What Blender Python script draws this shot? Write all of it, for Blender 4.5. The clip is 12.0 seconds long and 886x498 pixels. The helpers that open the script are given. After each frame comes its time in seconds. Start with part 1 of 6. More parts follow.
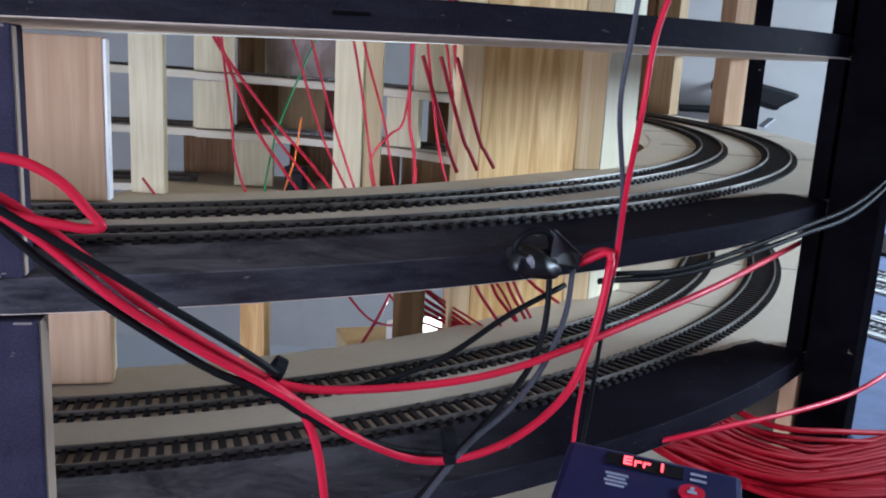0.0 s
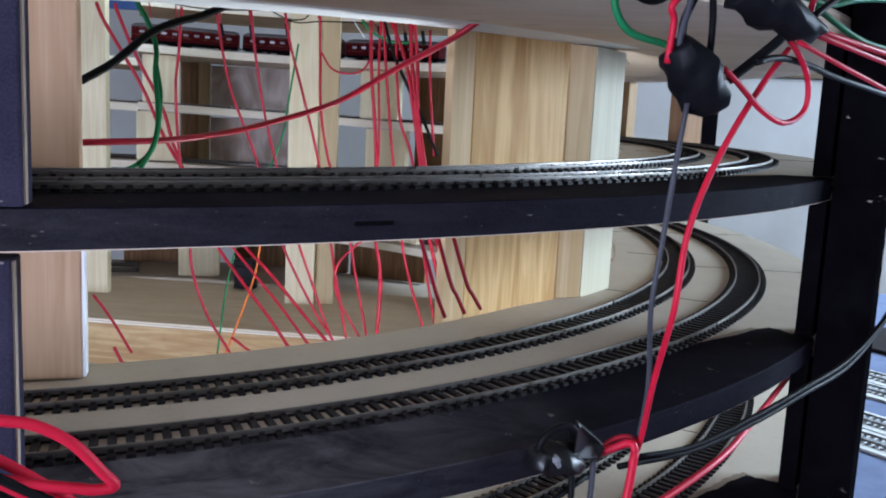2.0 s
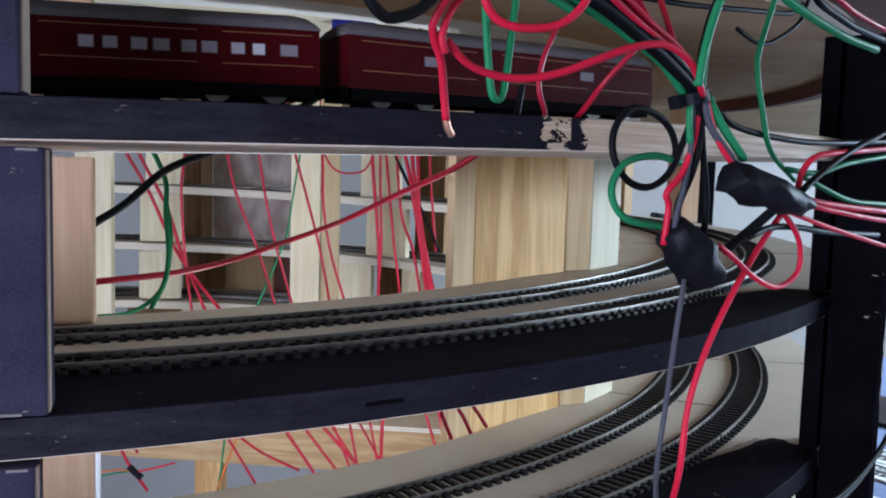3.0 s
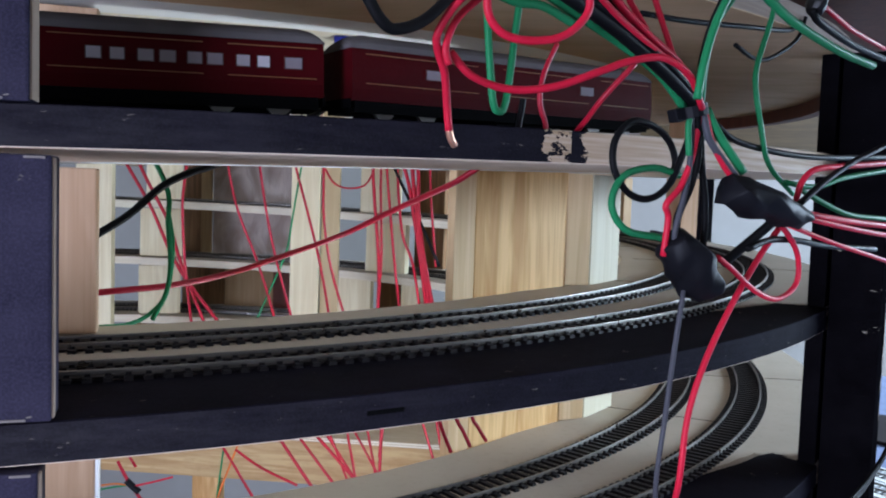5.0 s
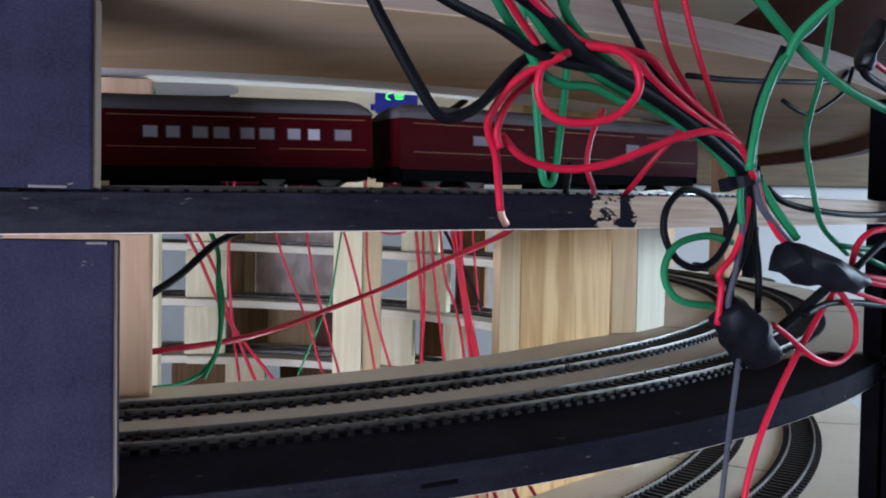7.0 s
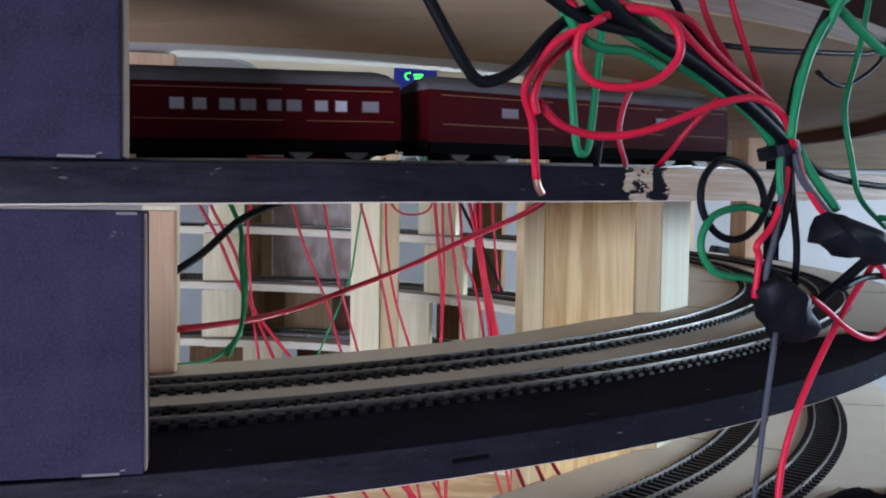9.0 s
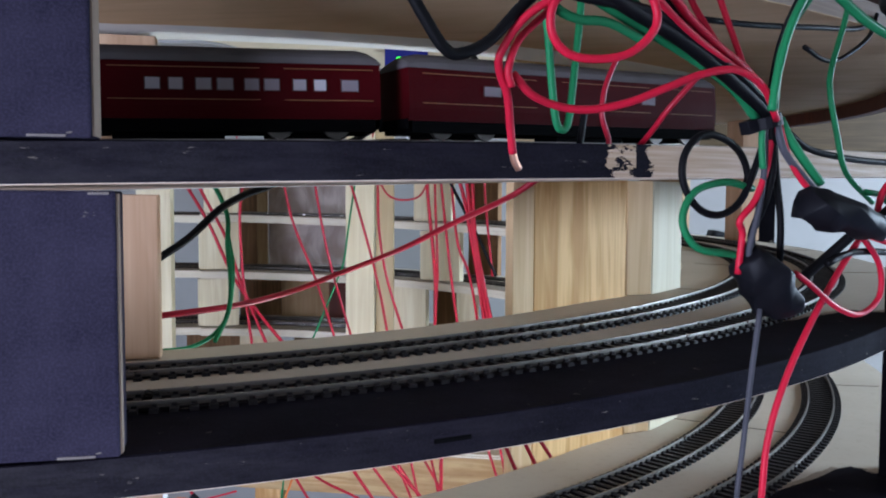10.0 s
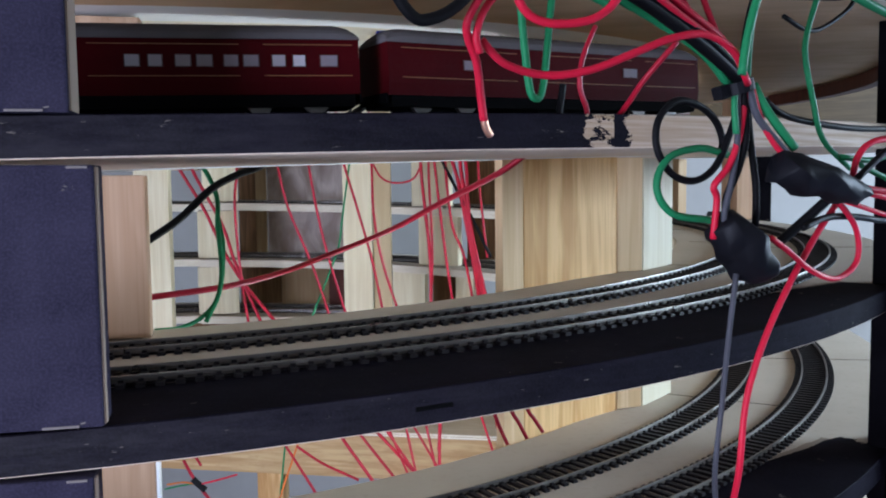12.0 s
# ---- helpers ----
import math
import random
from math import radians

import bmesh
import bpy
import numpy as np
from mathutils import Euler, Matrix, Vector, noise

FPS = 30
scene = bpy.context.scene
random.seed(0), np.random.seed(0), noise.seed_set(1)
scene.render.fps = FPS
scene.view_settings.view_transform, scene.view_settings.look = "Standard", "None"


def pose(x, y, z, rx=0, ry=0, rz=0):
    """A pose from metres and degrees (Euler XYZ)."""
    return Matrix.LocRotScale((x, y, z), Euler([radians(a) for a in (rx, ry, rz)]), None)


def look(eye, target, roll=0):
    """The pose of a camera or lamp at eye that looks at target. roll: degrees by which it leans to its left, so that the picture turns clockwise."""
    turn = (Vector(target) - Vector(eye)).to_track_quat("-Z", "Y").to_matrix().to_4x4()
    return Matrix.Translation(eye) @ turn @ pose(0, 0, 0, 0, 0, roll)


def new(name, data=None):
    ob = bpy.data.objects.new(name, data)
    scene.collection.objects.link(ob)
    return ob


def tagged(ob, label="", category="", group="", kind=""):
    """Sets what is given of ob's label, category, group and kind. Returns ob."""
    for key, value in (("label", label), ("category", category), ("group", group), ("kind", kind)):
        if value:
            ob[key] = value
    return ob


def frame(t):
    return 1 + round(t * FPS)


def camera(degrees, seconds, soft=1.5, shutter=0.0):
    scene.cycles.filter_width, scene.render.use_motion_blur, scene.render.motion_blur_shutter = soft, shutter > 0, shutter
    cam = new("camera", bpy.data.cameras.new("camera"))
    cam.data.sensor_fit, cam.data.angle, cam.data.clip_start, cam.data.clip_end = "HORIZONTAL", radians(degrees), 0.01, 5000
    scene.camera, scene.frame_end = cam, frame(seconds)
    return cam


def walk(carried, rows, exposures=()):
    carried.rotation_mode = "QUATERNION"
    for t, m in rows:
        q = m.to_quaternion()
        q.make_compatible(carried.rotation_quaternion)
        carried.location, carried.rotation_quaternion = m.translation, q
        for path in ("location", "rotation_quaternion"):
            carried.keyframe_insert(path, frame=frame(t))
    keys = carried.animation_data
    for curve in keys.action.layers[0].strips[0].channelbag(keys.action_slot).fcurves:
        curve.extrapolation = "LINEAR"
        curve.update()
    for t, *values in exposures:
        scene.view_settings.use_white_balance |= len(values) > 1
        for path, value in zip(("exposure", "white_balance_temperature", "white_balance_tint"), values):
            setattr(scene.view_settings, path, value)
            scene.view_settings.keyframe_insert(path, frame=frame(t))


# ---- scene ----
cam = camera(55.77, 12.0, 2.0)
PATH = [
    (0, (0.4448, -1.2030, 0.9746), (0.3695, 0.7506, 0.5528), 3.16),
    (0.5, (0.4204, -1.1896, 1.0038), (0.4456, 0.7673, 0.5914), 3.15),
    (1, (0.4067, -1.1807, 1.0192), (0.4855, 0.7851, 0.6598), 3.22),
    (1.5, (0.3970, -1.1803, 1.0299), (0.4776, 0.7922, 0.7091), 3.30),
    (2, (0.3985, -1.1711, 1.0382), (0.4754, 0.8071, 0.7538), 2.79),
    (2.5, (0.3931, -1.1703, 1.0659), (0.4654, 0.8142, 0.8273), 1.75),
    (3, (0.3930, -1.1766, 1.0962), (0.4657, 0.8149, 0.9268), 1.64),
    (5, (0.3917, -1.1802, 1.0931), (0.4661, 0.8144, 0.9659), 1.95),
    (5.5, (0.3947, -1.1768, 1.0963), (0.4530, 0.8189, 0.9781), 1.30),
    (6, (0.3889, -1.1765, 1.1076), (0.4273, 0.8217, 1.0329), 1.03),
    (6.5, (0.3865, -1.1809, 1.1142), (0.3894, 0.8181, 1.0521), 0.95),
    (7, (0.3858, -1.1808, 1.1118), (0.3668, 0.8182, 1.0519), 0.98),
    (9, (0.3781, -1.1754, 1.1056), (0.3277, 0.8217, 1.0109), 0.87),
    (9.5, (0.3812, -1.1745, 1.1036), (0.3286, 0.8220, 0.9962), 0.56),
    (10, (0.3867, -1.1712, 1.1013), (0.3368, 0.8244, 0.9791), 0.29),
    (10.5, (0.3895, -1.1703, 1.0995), (0.3423, 0.8246, 0.9643), -0.17),
    (11, (0.3947, -1.1700, 1.1001), (0.3465, 0.8241, 0.9551), -0.49),
    (11.5, (0.3975, -1.1731, 1.0963), (0.3467, 0.8205, 0.9453), -0.52),
    (12, (0.3976, -1.1755, 1.0936), (0.3394, 0.8180, 0.9439), -0.65),
]
walk(cam, [(t, look(eye, target, roll)) for t, eye, target, roll in PATH],
     exposures=[(t, stops, 6150, 10) for t, stops in ((0, -0.85), (2, -0.85), (3.2, -0.76), (12, -0.76))])

# ---- light ----
world = bpy.data.worlds.new("room_air")
scene.world = world
world.use_nodes = True
world.node_tree.nodes["Background"].inputs[0].default_value = (0.75, 0.82, 1.0, 1)
world.node_tree.nodes["Background"].inputs[1].default_value = 0.03


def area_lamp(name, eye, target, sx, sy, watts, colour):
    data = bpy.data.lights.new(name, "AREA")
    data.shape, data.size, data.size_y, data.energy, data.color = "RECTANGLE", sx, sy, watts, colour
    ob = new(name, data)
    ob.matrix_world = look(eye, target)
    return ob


# Area lamps added for unseen sources; no window or tube is modelled.
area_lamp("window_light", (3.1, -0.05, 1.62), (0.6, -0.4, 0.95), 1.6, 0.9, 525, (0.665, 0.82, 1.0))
# added fill for the inside of the spiral
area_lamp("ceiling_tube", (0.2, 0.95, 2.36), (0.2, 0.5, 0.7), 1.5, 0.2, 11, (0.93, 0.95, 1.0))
# added low fill from the front left
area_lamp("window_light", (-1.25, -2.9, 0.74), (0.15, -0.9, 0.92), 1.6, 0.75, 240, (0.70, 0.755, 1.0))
# added fill from above the front decks
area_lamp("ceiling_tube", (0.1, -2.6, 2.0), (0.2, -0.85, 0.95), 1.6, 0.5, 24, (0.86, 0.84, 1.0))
# the lit work lamp that stands on the table top inside the spiral, facing up
WORK_LAMP = (0.427, -0.403, 0.722)
area_lamp("work_lamp_light", (WORK_LAMP[0], WORK_LAMP[1], WORK_LAMP[2] + 0.004), (WORK_LAMP[0] - 0.22, WORK_LAMP[1] + 0.25, 1.6), 0.10, 0.07, 5.2, (0.88, 0.95, 1.0))


# ---- materials ----
def mat(name, base, rough=0.6, metal=0.0, spec=0.5):
    m = bpy.data.materials.new(name)
    m.use_nodes = True
    b = m.node_tree.nodes["Principled BSDF"]
    b.inputs["Base Color"].default_value = (*base, 1)
    b.inputs["Roughness"].default_value = rough
    b.inputs["Metallic"].default_value = metal
    b.inputs["Specular IOR Level"].default_value = spec
    return m


class Nodes:
    """Short hands for a material's node tree."""

    def __init__(self, m):
        self.t = m.node_tree
        self.b = self.t.nodes["Principled BSDF"]

    def add(self, kind, **ins):
        n = self.t.nodes.new(kind)
        for k, v in ins.items():
            n.inputs[k.replace("_", " ")].default_value = v
        return n

    def link(self, a, b):
        self.t.links.new(a, b)

    def coords(self, scale=(1, 1, 1), space="Object", rot=(0, 0, 0)):
        c = self.add("ShaderNodeTexCoord")
        mp = self.add("ShaderNodeMapping", Scale=scale, Rotation=rot)
        self.link(c.outputs[space], mp.inputs["Vector"])
        return mp.outputs["Vector"]

    def noise(self, vec, scale, detail=4, rough=0.55, distort=0.0):
        n = self.add("ShaderNodeTexNoise", Scale=scale, Detail=detail, Roughness=rough, Distortion=distort)
        self.link(vec, n.inputs["Vector"])
        return n.outputs["Fac"]

    def ramp(self, fac, stops):
        r = self.add("ShaderNodeValToRGB")
        e = r.color_ramp.elements
        while len(e) < len(stops):
            e.new(0.5)
        for el, (p, c) in zip(e, stops):
            el.position, el.color = p, (*c, 1)
        self.link(fac, r.inputs["Fac"])
        return r.outputs["Color"]

    def mix(self, fac, a, b, blend="MIX"):
        n = self.add("ShaderNodeMix")
        n.data_type, n.blend_type = "RGBA", blend
        for sock, v in ((n.inputs[0], fac), (n.inputs[6], a), (n.inputs[7], b)):
            if isinstance(v, (int, float)):
                sock.default_value = v
            elif isinstance(v, tuple):
                sock.default_value = (*v, 1)
            else:
                self.link(v, sock)
        return n.outputs[2]

    def maths(self, op, a, b=0.0, clamp=False):
        n = self.add("ShaderNodeMath")
        n.operation, n.use_clamp = op, clamp
        for sock, v in zip(n.inputs, (a, b)):
            if isinstance(v, (int, float)):
                sock.default_value = v
            else:
                self.link(v, sock)
        return n.outputs[0]

    def step(self, v, lo, hi):
        n = self.add("ShaderNodeMapRange")
        n.inputs[1].default_value, n.inputs[2].default_value = lo, hi
        self.link(v, n.inputs[0])
        return n.outputs[0]

    def bump(self, fac, strength=0.2, dist=0.001):
        n = self.add("ShaderNodeBump", Strength=strength, Distance=dist)
        self.link(fac, n.inputs["Height"])
        self.link(n.outputs[0], self.b.inputs["Normal"])

    def out(self, colour=None, rough=None):
        if colour is not None:
            self.link(colour, self.b.inputs["Base Color"])
        if rough is not None:
            self.link(rough, self.b.inputs["Roughness"])


def wood(name, light, dark, grain=(26, 26, 1.6), rough=0.55, bands=0.5):
    """Sawn timber, grain along the object's z."""
    m = mat(name, light, rough, spec=0.14)
    n = Nodes(m)
    info = n.add("ShaderNodeObjectInfo")
    c = n.add("ShaderNodeTexCoord")
    add = n.add("ShaderNodeVectorMath")
    add.operation = "ADD"
    off = n.add("ShaderNodeCombineXYZ")
    for k in range(3):
        n.link(n.maths("MULTIPLY", info.outputs["Random"], 3.7 + k), off.inputs[k])
    n.link(c.outputs["Object"], add.inputs[0])
    n.link(off.outputs[0], add.inputs[1])
    mp = n.add("ShaderNodeMapping", Scale=grain)
    n.link(add.outputs[0], mp.inputs["Vector"])
    broad = n.noise(mp.outputs[0], 3.0, 3, 0.5, 1.1)
    mp2 = n.add("ShaderNodeMapping", Scale=(grain[0] * 9, grain[1] * 9, grain[2] * 2))
    n.link(add.outputs[0], mp2.inputs["Vector"])
    fine = n.noise(mp2.outputs[0], 2.2, 5, 0.6)
    col = n.ramp(broad, [(0.38, dark), (0.52, tuple(0.5 * (a + b) for a, b in zip(light, dark))), (0.62, light)])
    col = n.mix(bands, light, col)
    col = n.mix(n.maths("MULTIPLY", n.step(fine, 0.50, 0.80), 0.50), col, tuple(v * 0.8 for v in dark))
    blotch = n.noise(add.outputs[0], 9.0, 3, 0.5)
    col = n.mix(n.maths("MULTIPLY", n.step(blotch, 0.45, 0.75), 0.25), col, tuple(v * 0.85 for v in dark))
    n.out(col)
    n.bump(fine, 0.12, 0.0006)
    return m


PINE = wood("pine", (0.76, 0.495, 0.225), (0.50, 0.265, 0.085), grain=(22, 22, 2.2), bands=0.9)
PINE_GOLD = wood("golden_pine", (0.76, 0.56, 0.33), (0.61, 0.40, 0.20), grain=(30, 30, 1.6), bands=0.7)
PINE_GREY = wood("greyish_pale_pine", (0.60, 0.55, 0.41), (0.50, 0.43, 0.28), bands=0.5)
PINE_PALE = wood("pale_pine", (0.74, 0.67, 0.47), (0.60, 0.50, 0.30), bands=0.55)
PINE_PINK = wood("pinkish_pine", (0.52, 0.355, 0.225), (0.38, 0.23, 0.13), bands=0.7)
PLY = wood("plywood", (0.44, 0.35, 0.245), (0.33, 0.245, 0.15), grain=(3, 22, 22), bands=0.5)
BARE_BLOCK = wood("bare_block", (0.52, 0.33, 0.20), (0.36, 0.20, 0.10))


def paint_black(name, low=(0.0145, 0.0130, 0.0235), high=(0.031, 0.0276, 0.0470), chips=0.72, spec=0.03):
    m = mat(name, high, 0.62, spec=spec)
    n = Nodes(m)
    v = n.coords()
    big = n.noise(v, 34, 6, 0.65)
    col = n.mix(n.step(big, 0.3, 0.7), low, high)
    grain = n.noise(v, 900, 3, 0.6)
    col = n.mix(n.maths("MULTIPLY", n.step(grain, 0.42, 0.66), 0.35), col, tuple(c * 1.7 for c in high))
    chip = n.noise(n.coords((1, 1, 3)), 46, 5, 0.6)
    col = n.mix(n.maths("MULTIPLY", n.step(chip, chips, chips + 0.03), 0.7), col, (0.30, 0.27, 0.22))
    n.out(col, n.step(n.noise(v, 60, 3), -0.6, 1.6))
    n.bump(n.noise(n.coords((1, 1, 4)), 120, 4), 0.25, 0.0008)
    return m


BLACK = paint_black("black_paint")
# Darker copy of the black paint: the post's shade is put into its colour.
POST_SHADED = paint_black("shaded_black_paint", (0.0015, 0.0013, 0.0017), (0.0040, 0.0036, 0.0046), 0.70, 0.0)


def deck_material(name, bare_from=1e3, below=((0.76, 0.63, 0.50), (0.64, 0.50, 0.37)), painted=1.0, plies=((0.53, 0.41, 0.31), (0.35, 0.24, 0.15))):
    """Bare board on top, black paint on the outer band and edge of the front bay, raw ply below. bare_from: x past which the edge is unpainted."""
    m = mat(name, (0.5, 0.44, 0.36), 0.6, spec=0.04)
    n = Nodes(m)
    geo = n.add("ShaderNodeNewGeometry")
    pos = n.add("ShaderNodeSeparateXYZ")
    n.link(geo.outputs["Position"], pos.inputs[0])
    nor = n.add("ShaderNodeSeparateXYZ")
    n.link(geo.outputs["True Normal"], nor.inputs[0])
    v = n.coords()
    rr = n.maths("SQRT", n.maths("ADD", n.maths("POWER", pos.outputs[0], 2.0), n.maths("POWER", pos.outputs[1], 2.0)))
    ang = n.maths("ARCTAN2", pos.outputs[0], n.maths("MULTIPLY", pos.outputs[1], -1.0))
    wob = n.noise(v, 55, 5, 0.65)
    r2 = n.maths("ADD", rr, n.maths("MULTIPLY", n.maths("SUBTRACT", wob, 0.5), 0.012))
    # the painted band ends before the bay's next post
    ramp_in = n.maths("MULTIPLY", n.step(ang, radians(46), radians(54)), 0.03)
    edge = n.maths("ADD", PAINT_R, ramp_in)
    band = n.maths("GREATER_THAN", r2, edge)
    bay = n.maths("MULTIPLY", n.maths("LESS_THAN", n.maths("ADD", ang, n.maths("MULTIPLY", n.maths("SUBTRACT", wob, 0.5), 0.05)), radians(53.5)),
                  n.maths("GREATER_THAN", ang, radians(-30)))
    bare = n.maths("LESS_THAN", n.maths("ADD", pos.outputs[0], n.maths("MULTIPLY", n.maths("SUBTRACT", n.step(n.noise(n.coords((1, 1, 2.5)), 75, 5, 0.7), 0.35, 0.65), 0.5), 0.011)), bare_from)
    if bare_from < 100:
        # a scrape through the paint just before its end
        ramp = n.step(pos.outputs[0], bare_from - 0.027, bare_from - 0.021)
        limit = n.maths("SUBTRACT", 0.82, n.maths("MULTIPLY", ramp, 0.36))
        near = n.maths("LESS_THAN", pos.outputs[0], bare_from - 0.007)
        scrape = n.maths("MULTIPLY", near, n.maths("GREATER_THAN", n.noise(n.coords((1, 1, 2.2)), 105, 5, 0.65), limit))
        bare = n.maths("MULTIPLY", bare, n.maths("SUBTRACT", 1.0, scrape))
    under = n.maths("GREATER_THAN", nor.outputs[2], -0.6)
    black = n.maths("MULTIPLY", n.maths("MULTIPLY", n.maths("MULTIPLY", band, bay), n.maths("MULTIPLY", bare, under)), painted)
    top = n.mix(n.step(n.noise(v, 7, 4), 0.3, 0.75), (0.485, 0.425, 0.340), (0.405, 0.345, 0.270))
    top = n.mix(n.maths("MULTIPLY", n.step(n.noise(v, 170, 3), 0.55, 0.8), 0.3), top, (0.30, 0.25, 0.18))
    under_ply = n.mix(n.step(n.noise(n.coords((2.2, 7, 7)), 3, 5, 0.6, 0.8), 0.35, 0.7), *below)
    under_ply = n.mix(n.maths("MULTIPLY", n.step(n.noise(n.coords((3, 30, 30)), 4, 4), 0.5, 0.8), 0.35), under_ply, tuple(0.75 * c for c in below[1]))
    knots = n.step(n.noise(n.coords((8, 16, 16)), 1.6, 2, 0.4), 0.735, 0.78)
    under_ply = n.mix(n.maths("MULTIPLY", knots, 0.75), under_ply, tuple(0.35 * c for c in below[1]))
    laid = n.mix(n.step(n.noise(n.coords((5, 5, 210)), 2.0, 4), 0.36, 0.66), *plies)
    ply = n.mix(under, under_ply, laid)
    # Work lamp's light on the underside painted in as a white inner band.
    inner = n.maths("MULTIPLY", n.maths("LESS_THAN", n.maths("ADD", rr, n.maths("MULTIPLY", n.maths("SUBTRACT", wob, 0.5), 0.004)), 0.7165),
                    n.maths("MULTIPLY", n.maths("LESS_THAN", ang, radians(57)), n.maths("GREATER_THAN", ang, radians(-60))))
    white = n.mix(n.step(n.noise(v, 12, 4), 0.3, 0.75), (0.86, 0.88, 0.88), (0.74, 0.75, 0.73))
    ply = n.mix(n.maths("MULTIPLY", inner, n.maths("SUBTRACT", 1.0, under)), ply, white)
    side = n.maths("LESS_THAN", nor.outputs[2], 0.6)
    raw = n.mix(side, top, ply)
    dark = n.mix(n.step(n.noise(v, 34, 6, 0.65), 0.3, 0.7), (0.0025, 0.0022, 0.0036), (0.0065, 0.0056, 0.0098))
    grain = n.noise(v, 900, 3, 0.6)
    dark = n.mix(n.maths("MULTIPLY", n.step(grain, 0.42, 0.66), 0.55), dark, (0.013, 0.0115, 0.018))
    worn = n.maths("MULTIPLY", n.step(n.noise(v, 11, 6, 0.6), 0.48, 0.74), 0.6)
    dark = n.mix(worn, dark, (0.012, 0.0105, 0.016))
    brush = n.step(n.noise(n.coords((1, 1, 14)), 24, 5, 0.65), 0.5, 0.75)
    dark = n.mix(n.maths("MULTIPLY", brush, 0.7), dark, (0.012, 0.0105, 0.017))
    chip = n.noise(n.coords((1, 1, 4)), 90, 6, 0.7)
    dark = n.mix(n.maths("MULTIPLY", n.step(chip, 0.655, 0.70), 0.5), dark, (0.24, 0.21, 0.17))
    # grey sheen painted into the black of the lower decks, fading towards the post
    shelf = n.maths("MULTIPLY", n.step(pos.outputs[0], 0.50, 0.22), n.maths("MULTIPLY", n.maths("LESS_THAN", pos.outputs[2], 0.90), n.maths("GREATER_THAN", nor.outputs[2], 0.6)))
    sheen = n.maths("MULTIPLY", shelf, n.step(n.noise(n.coords((1, 1.6, 1)), 16, 6, 0.68, 0.8), 0.30, 0.66))
    dark = n.mix(n.maths("MULTIPLY", sheen, 0.85), dark, (0.21, 0.195, 0.21))
    # the same sheen painted on the deck edges, weaker on the upper decks
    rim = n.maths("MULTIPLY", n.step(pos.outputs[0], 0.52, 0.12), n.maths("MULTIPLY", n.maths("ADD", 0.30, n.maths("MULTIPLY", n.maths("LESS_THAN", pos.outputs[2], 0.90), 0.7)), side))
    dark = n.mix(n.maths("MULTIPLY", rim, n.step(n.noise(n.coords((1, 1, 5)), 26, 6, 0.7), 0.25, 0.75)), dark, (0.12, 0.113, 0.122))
    # brown overspray along the edge of the paint
    halo = n.maths("MULTIPLY", n.maths("GREATER_THAN", n.maths("ADD", r2, 0.006), edge), bay)
    raw2 = n.mix(n.maths("MULTIPLY", n.maths("MULTIPLY", halo, n.maths("SUBTRACT", 1.0, side)), 0.55), raw, (0.10, 0.06, 0.035))
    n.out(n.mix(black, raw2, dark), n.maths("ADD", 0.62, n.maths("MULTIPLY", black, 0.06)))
    n.link(n.maths("SUBTRACT", 0.05, n.maths("MULTIPLY", black, 0.035)), n.b.inputs["Specular IOR Level"])
    n.bump(n.noise(v, 240, 4), 0.2, 0.0006)
    return m


PAINT_R = 0.829
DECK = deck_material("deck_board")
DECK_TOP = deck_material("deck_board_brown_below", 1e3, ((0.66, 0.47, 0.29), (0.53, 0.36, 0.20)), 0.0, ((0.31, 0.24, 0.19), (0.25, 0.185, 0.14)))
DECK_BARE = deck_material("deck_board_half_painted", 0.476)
EDGE_PLY = wood("pale_ply_edge", (0.74, 0.68, 0.55), (0.60, 0.51, 0.36), grain=(3, 3, 120))
WHITE_EDGE = mat("white_edging", (0.84, 0.86, 0.86), 0.5)
SLEEPER = mat("sleeper_plastic", (0.013, 0.011, 0.012), 0.5, spec=0.12)
RAIL = mat("nickel_rail", (0.18, 0.165, 0.15), 0.33, 0.9)
n = Nodes(RAIL)
n.out(None, n.step(n.noise(n.coords(), 95, 3, 0.6), 0.05, 1.15))


def plastic(name, base, rough=0.35, spec=0.10):
    m = mat(name, base, rough + 0.08, spec=spec)
    n = Nodes(m)
    f = n.noise(n.coords(), 38, 3)
    n.out(n.mix(n.step(f, 0.3, 0.7), base, tuple(v * 0.78 for v in base)), n.maths("ADD", rough, n.maths("MULTIPLY", f, 0.2)))
    return m


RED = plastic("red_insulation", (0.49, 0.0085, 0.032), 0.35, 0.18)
BLACKW = plastic("black_insulation", (0.004, 0.004, 0.0048), 0.45)
GREEN = plastic("green_insulation", (0.016, 0.165, 0.062))
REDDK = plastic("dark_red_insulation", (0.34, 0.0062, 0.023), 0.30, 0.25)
# Darker, less shiny red: the bundle's shade under the deck is in the colour.
REDSHADE = plastic("shaded_red_insulation", (0.24, 0.0035, 0.010), 0.5, 0.05)
GREYW = plastic("grey_insulation", (0.055, 0.055, 0.065))
COPPER = mat("copper", (0.72, 0.38, 0.26), 0.35, 0.9)
ORANGE = plastic("orange_insulation", (0.6, 0.16, 0.04))
HIGHLIGHT = plastic("highlight_grey", (0.16, 0.16, 0.17), 0.4, 0.3)
TAPE_SHINY = plastic("shiny_black_tape", (0.005, 0.005, 0.006), 0.28, 0.35)
TAPE = plastic("black_tape", (0.006, 0.006, 0.008), 0.42)
WHITEW = plastic("white_insulation", (0.7, 0.72, 0.74))


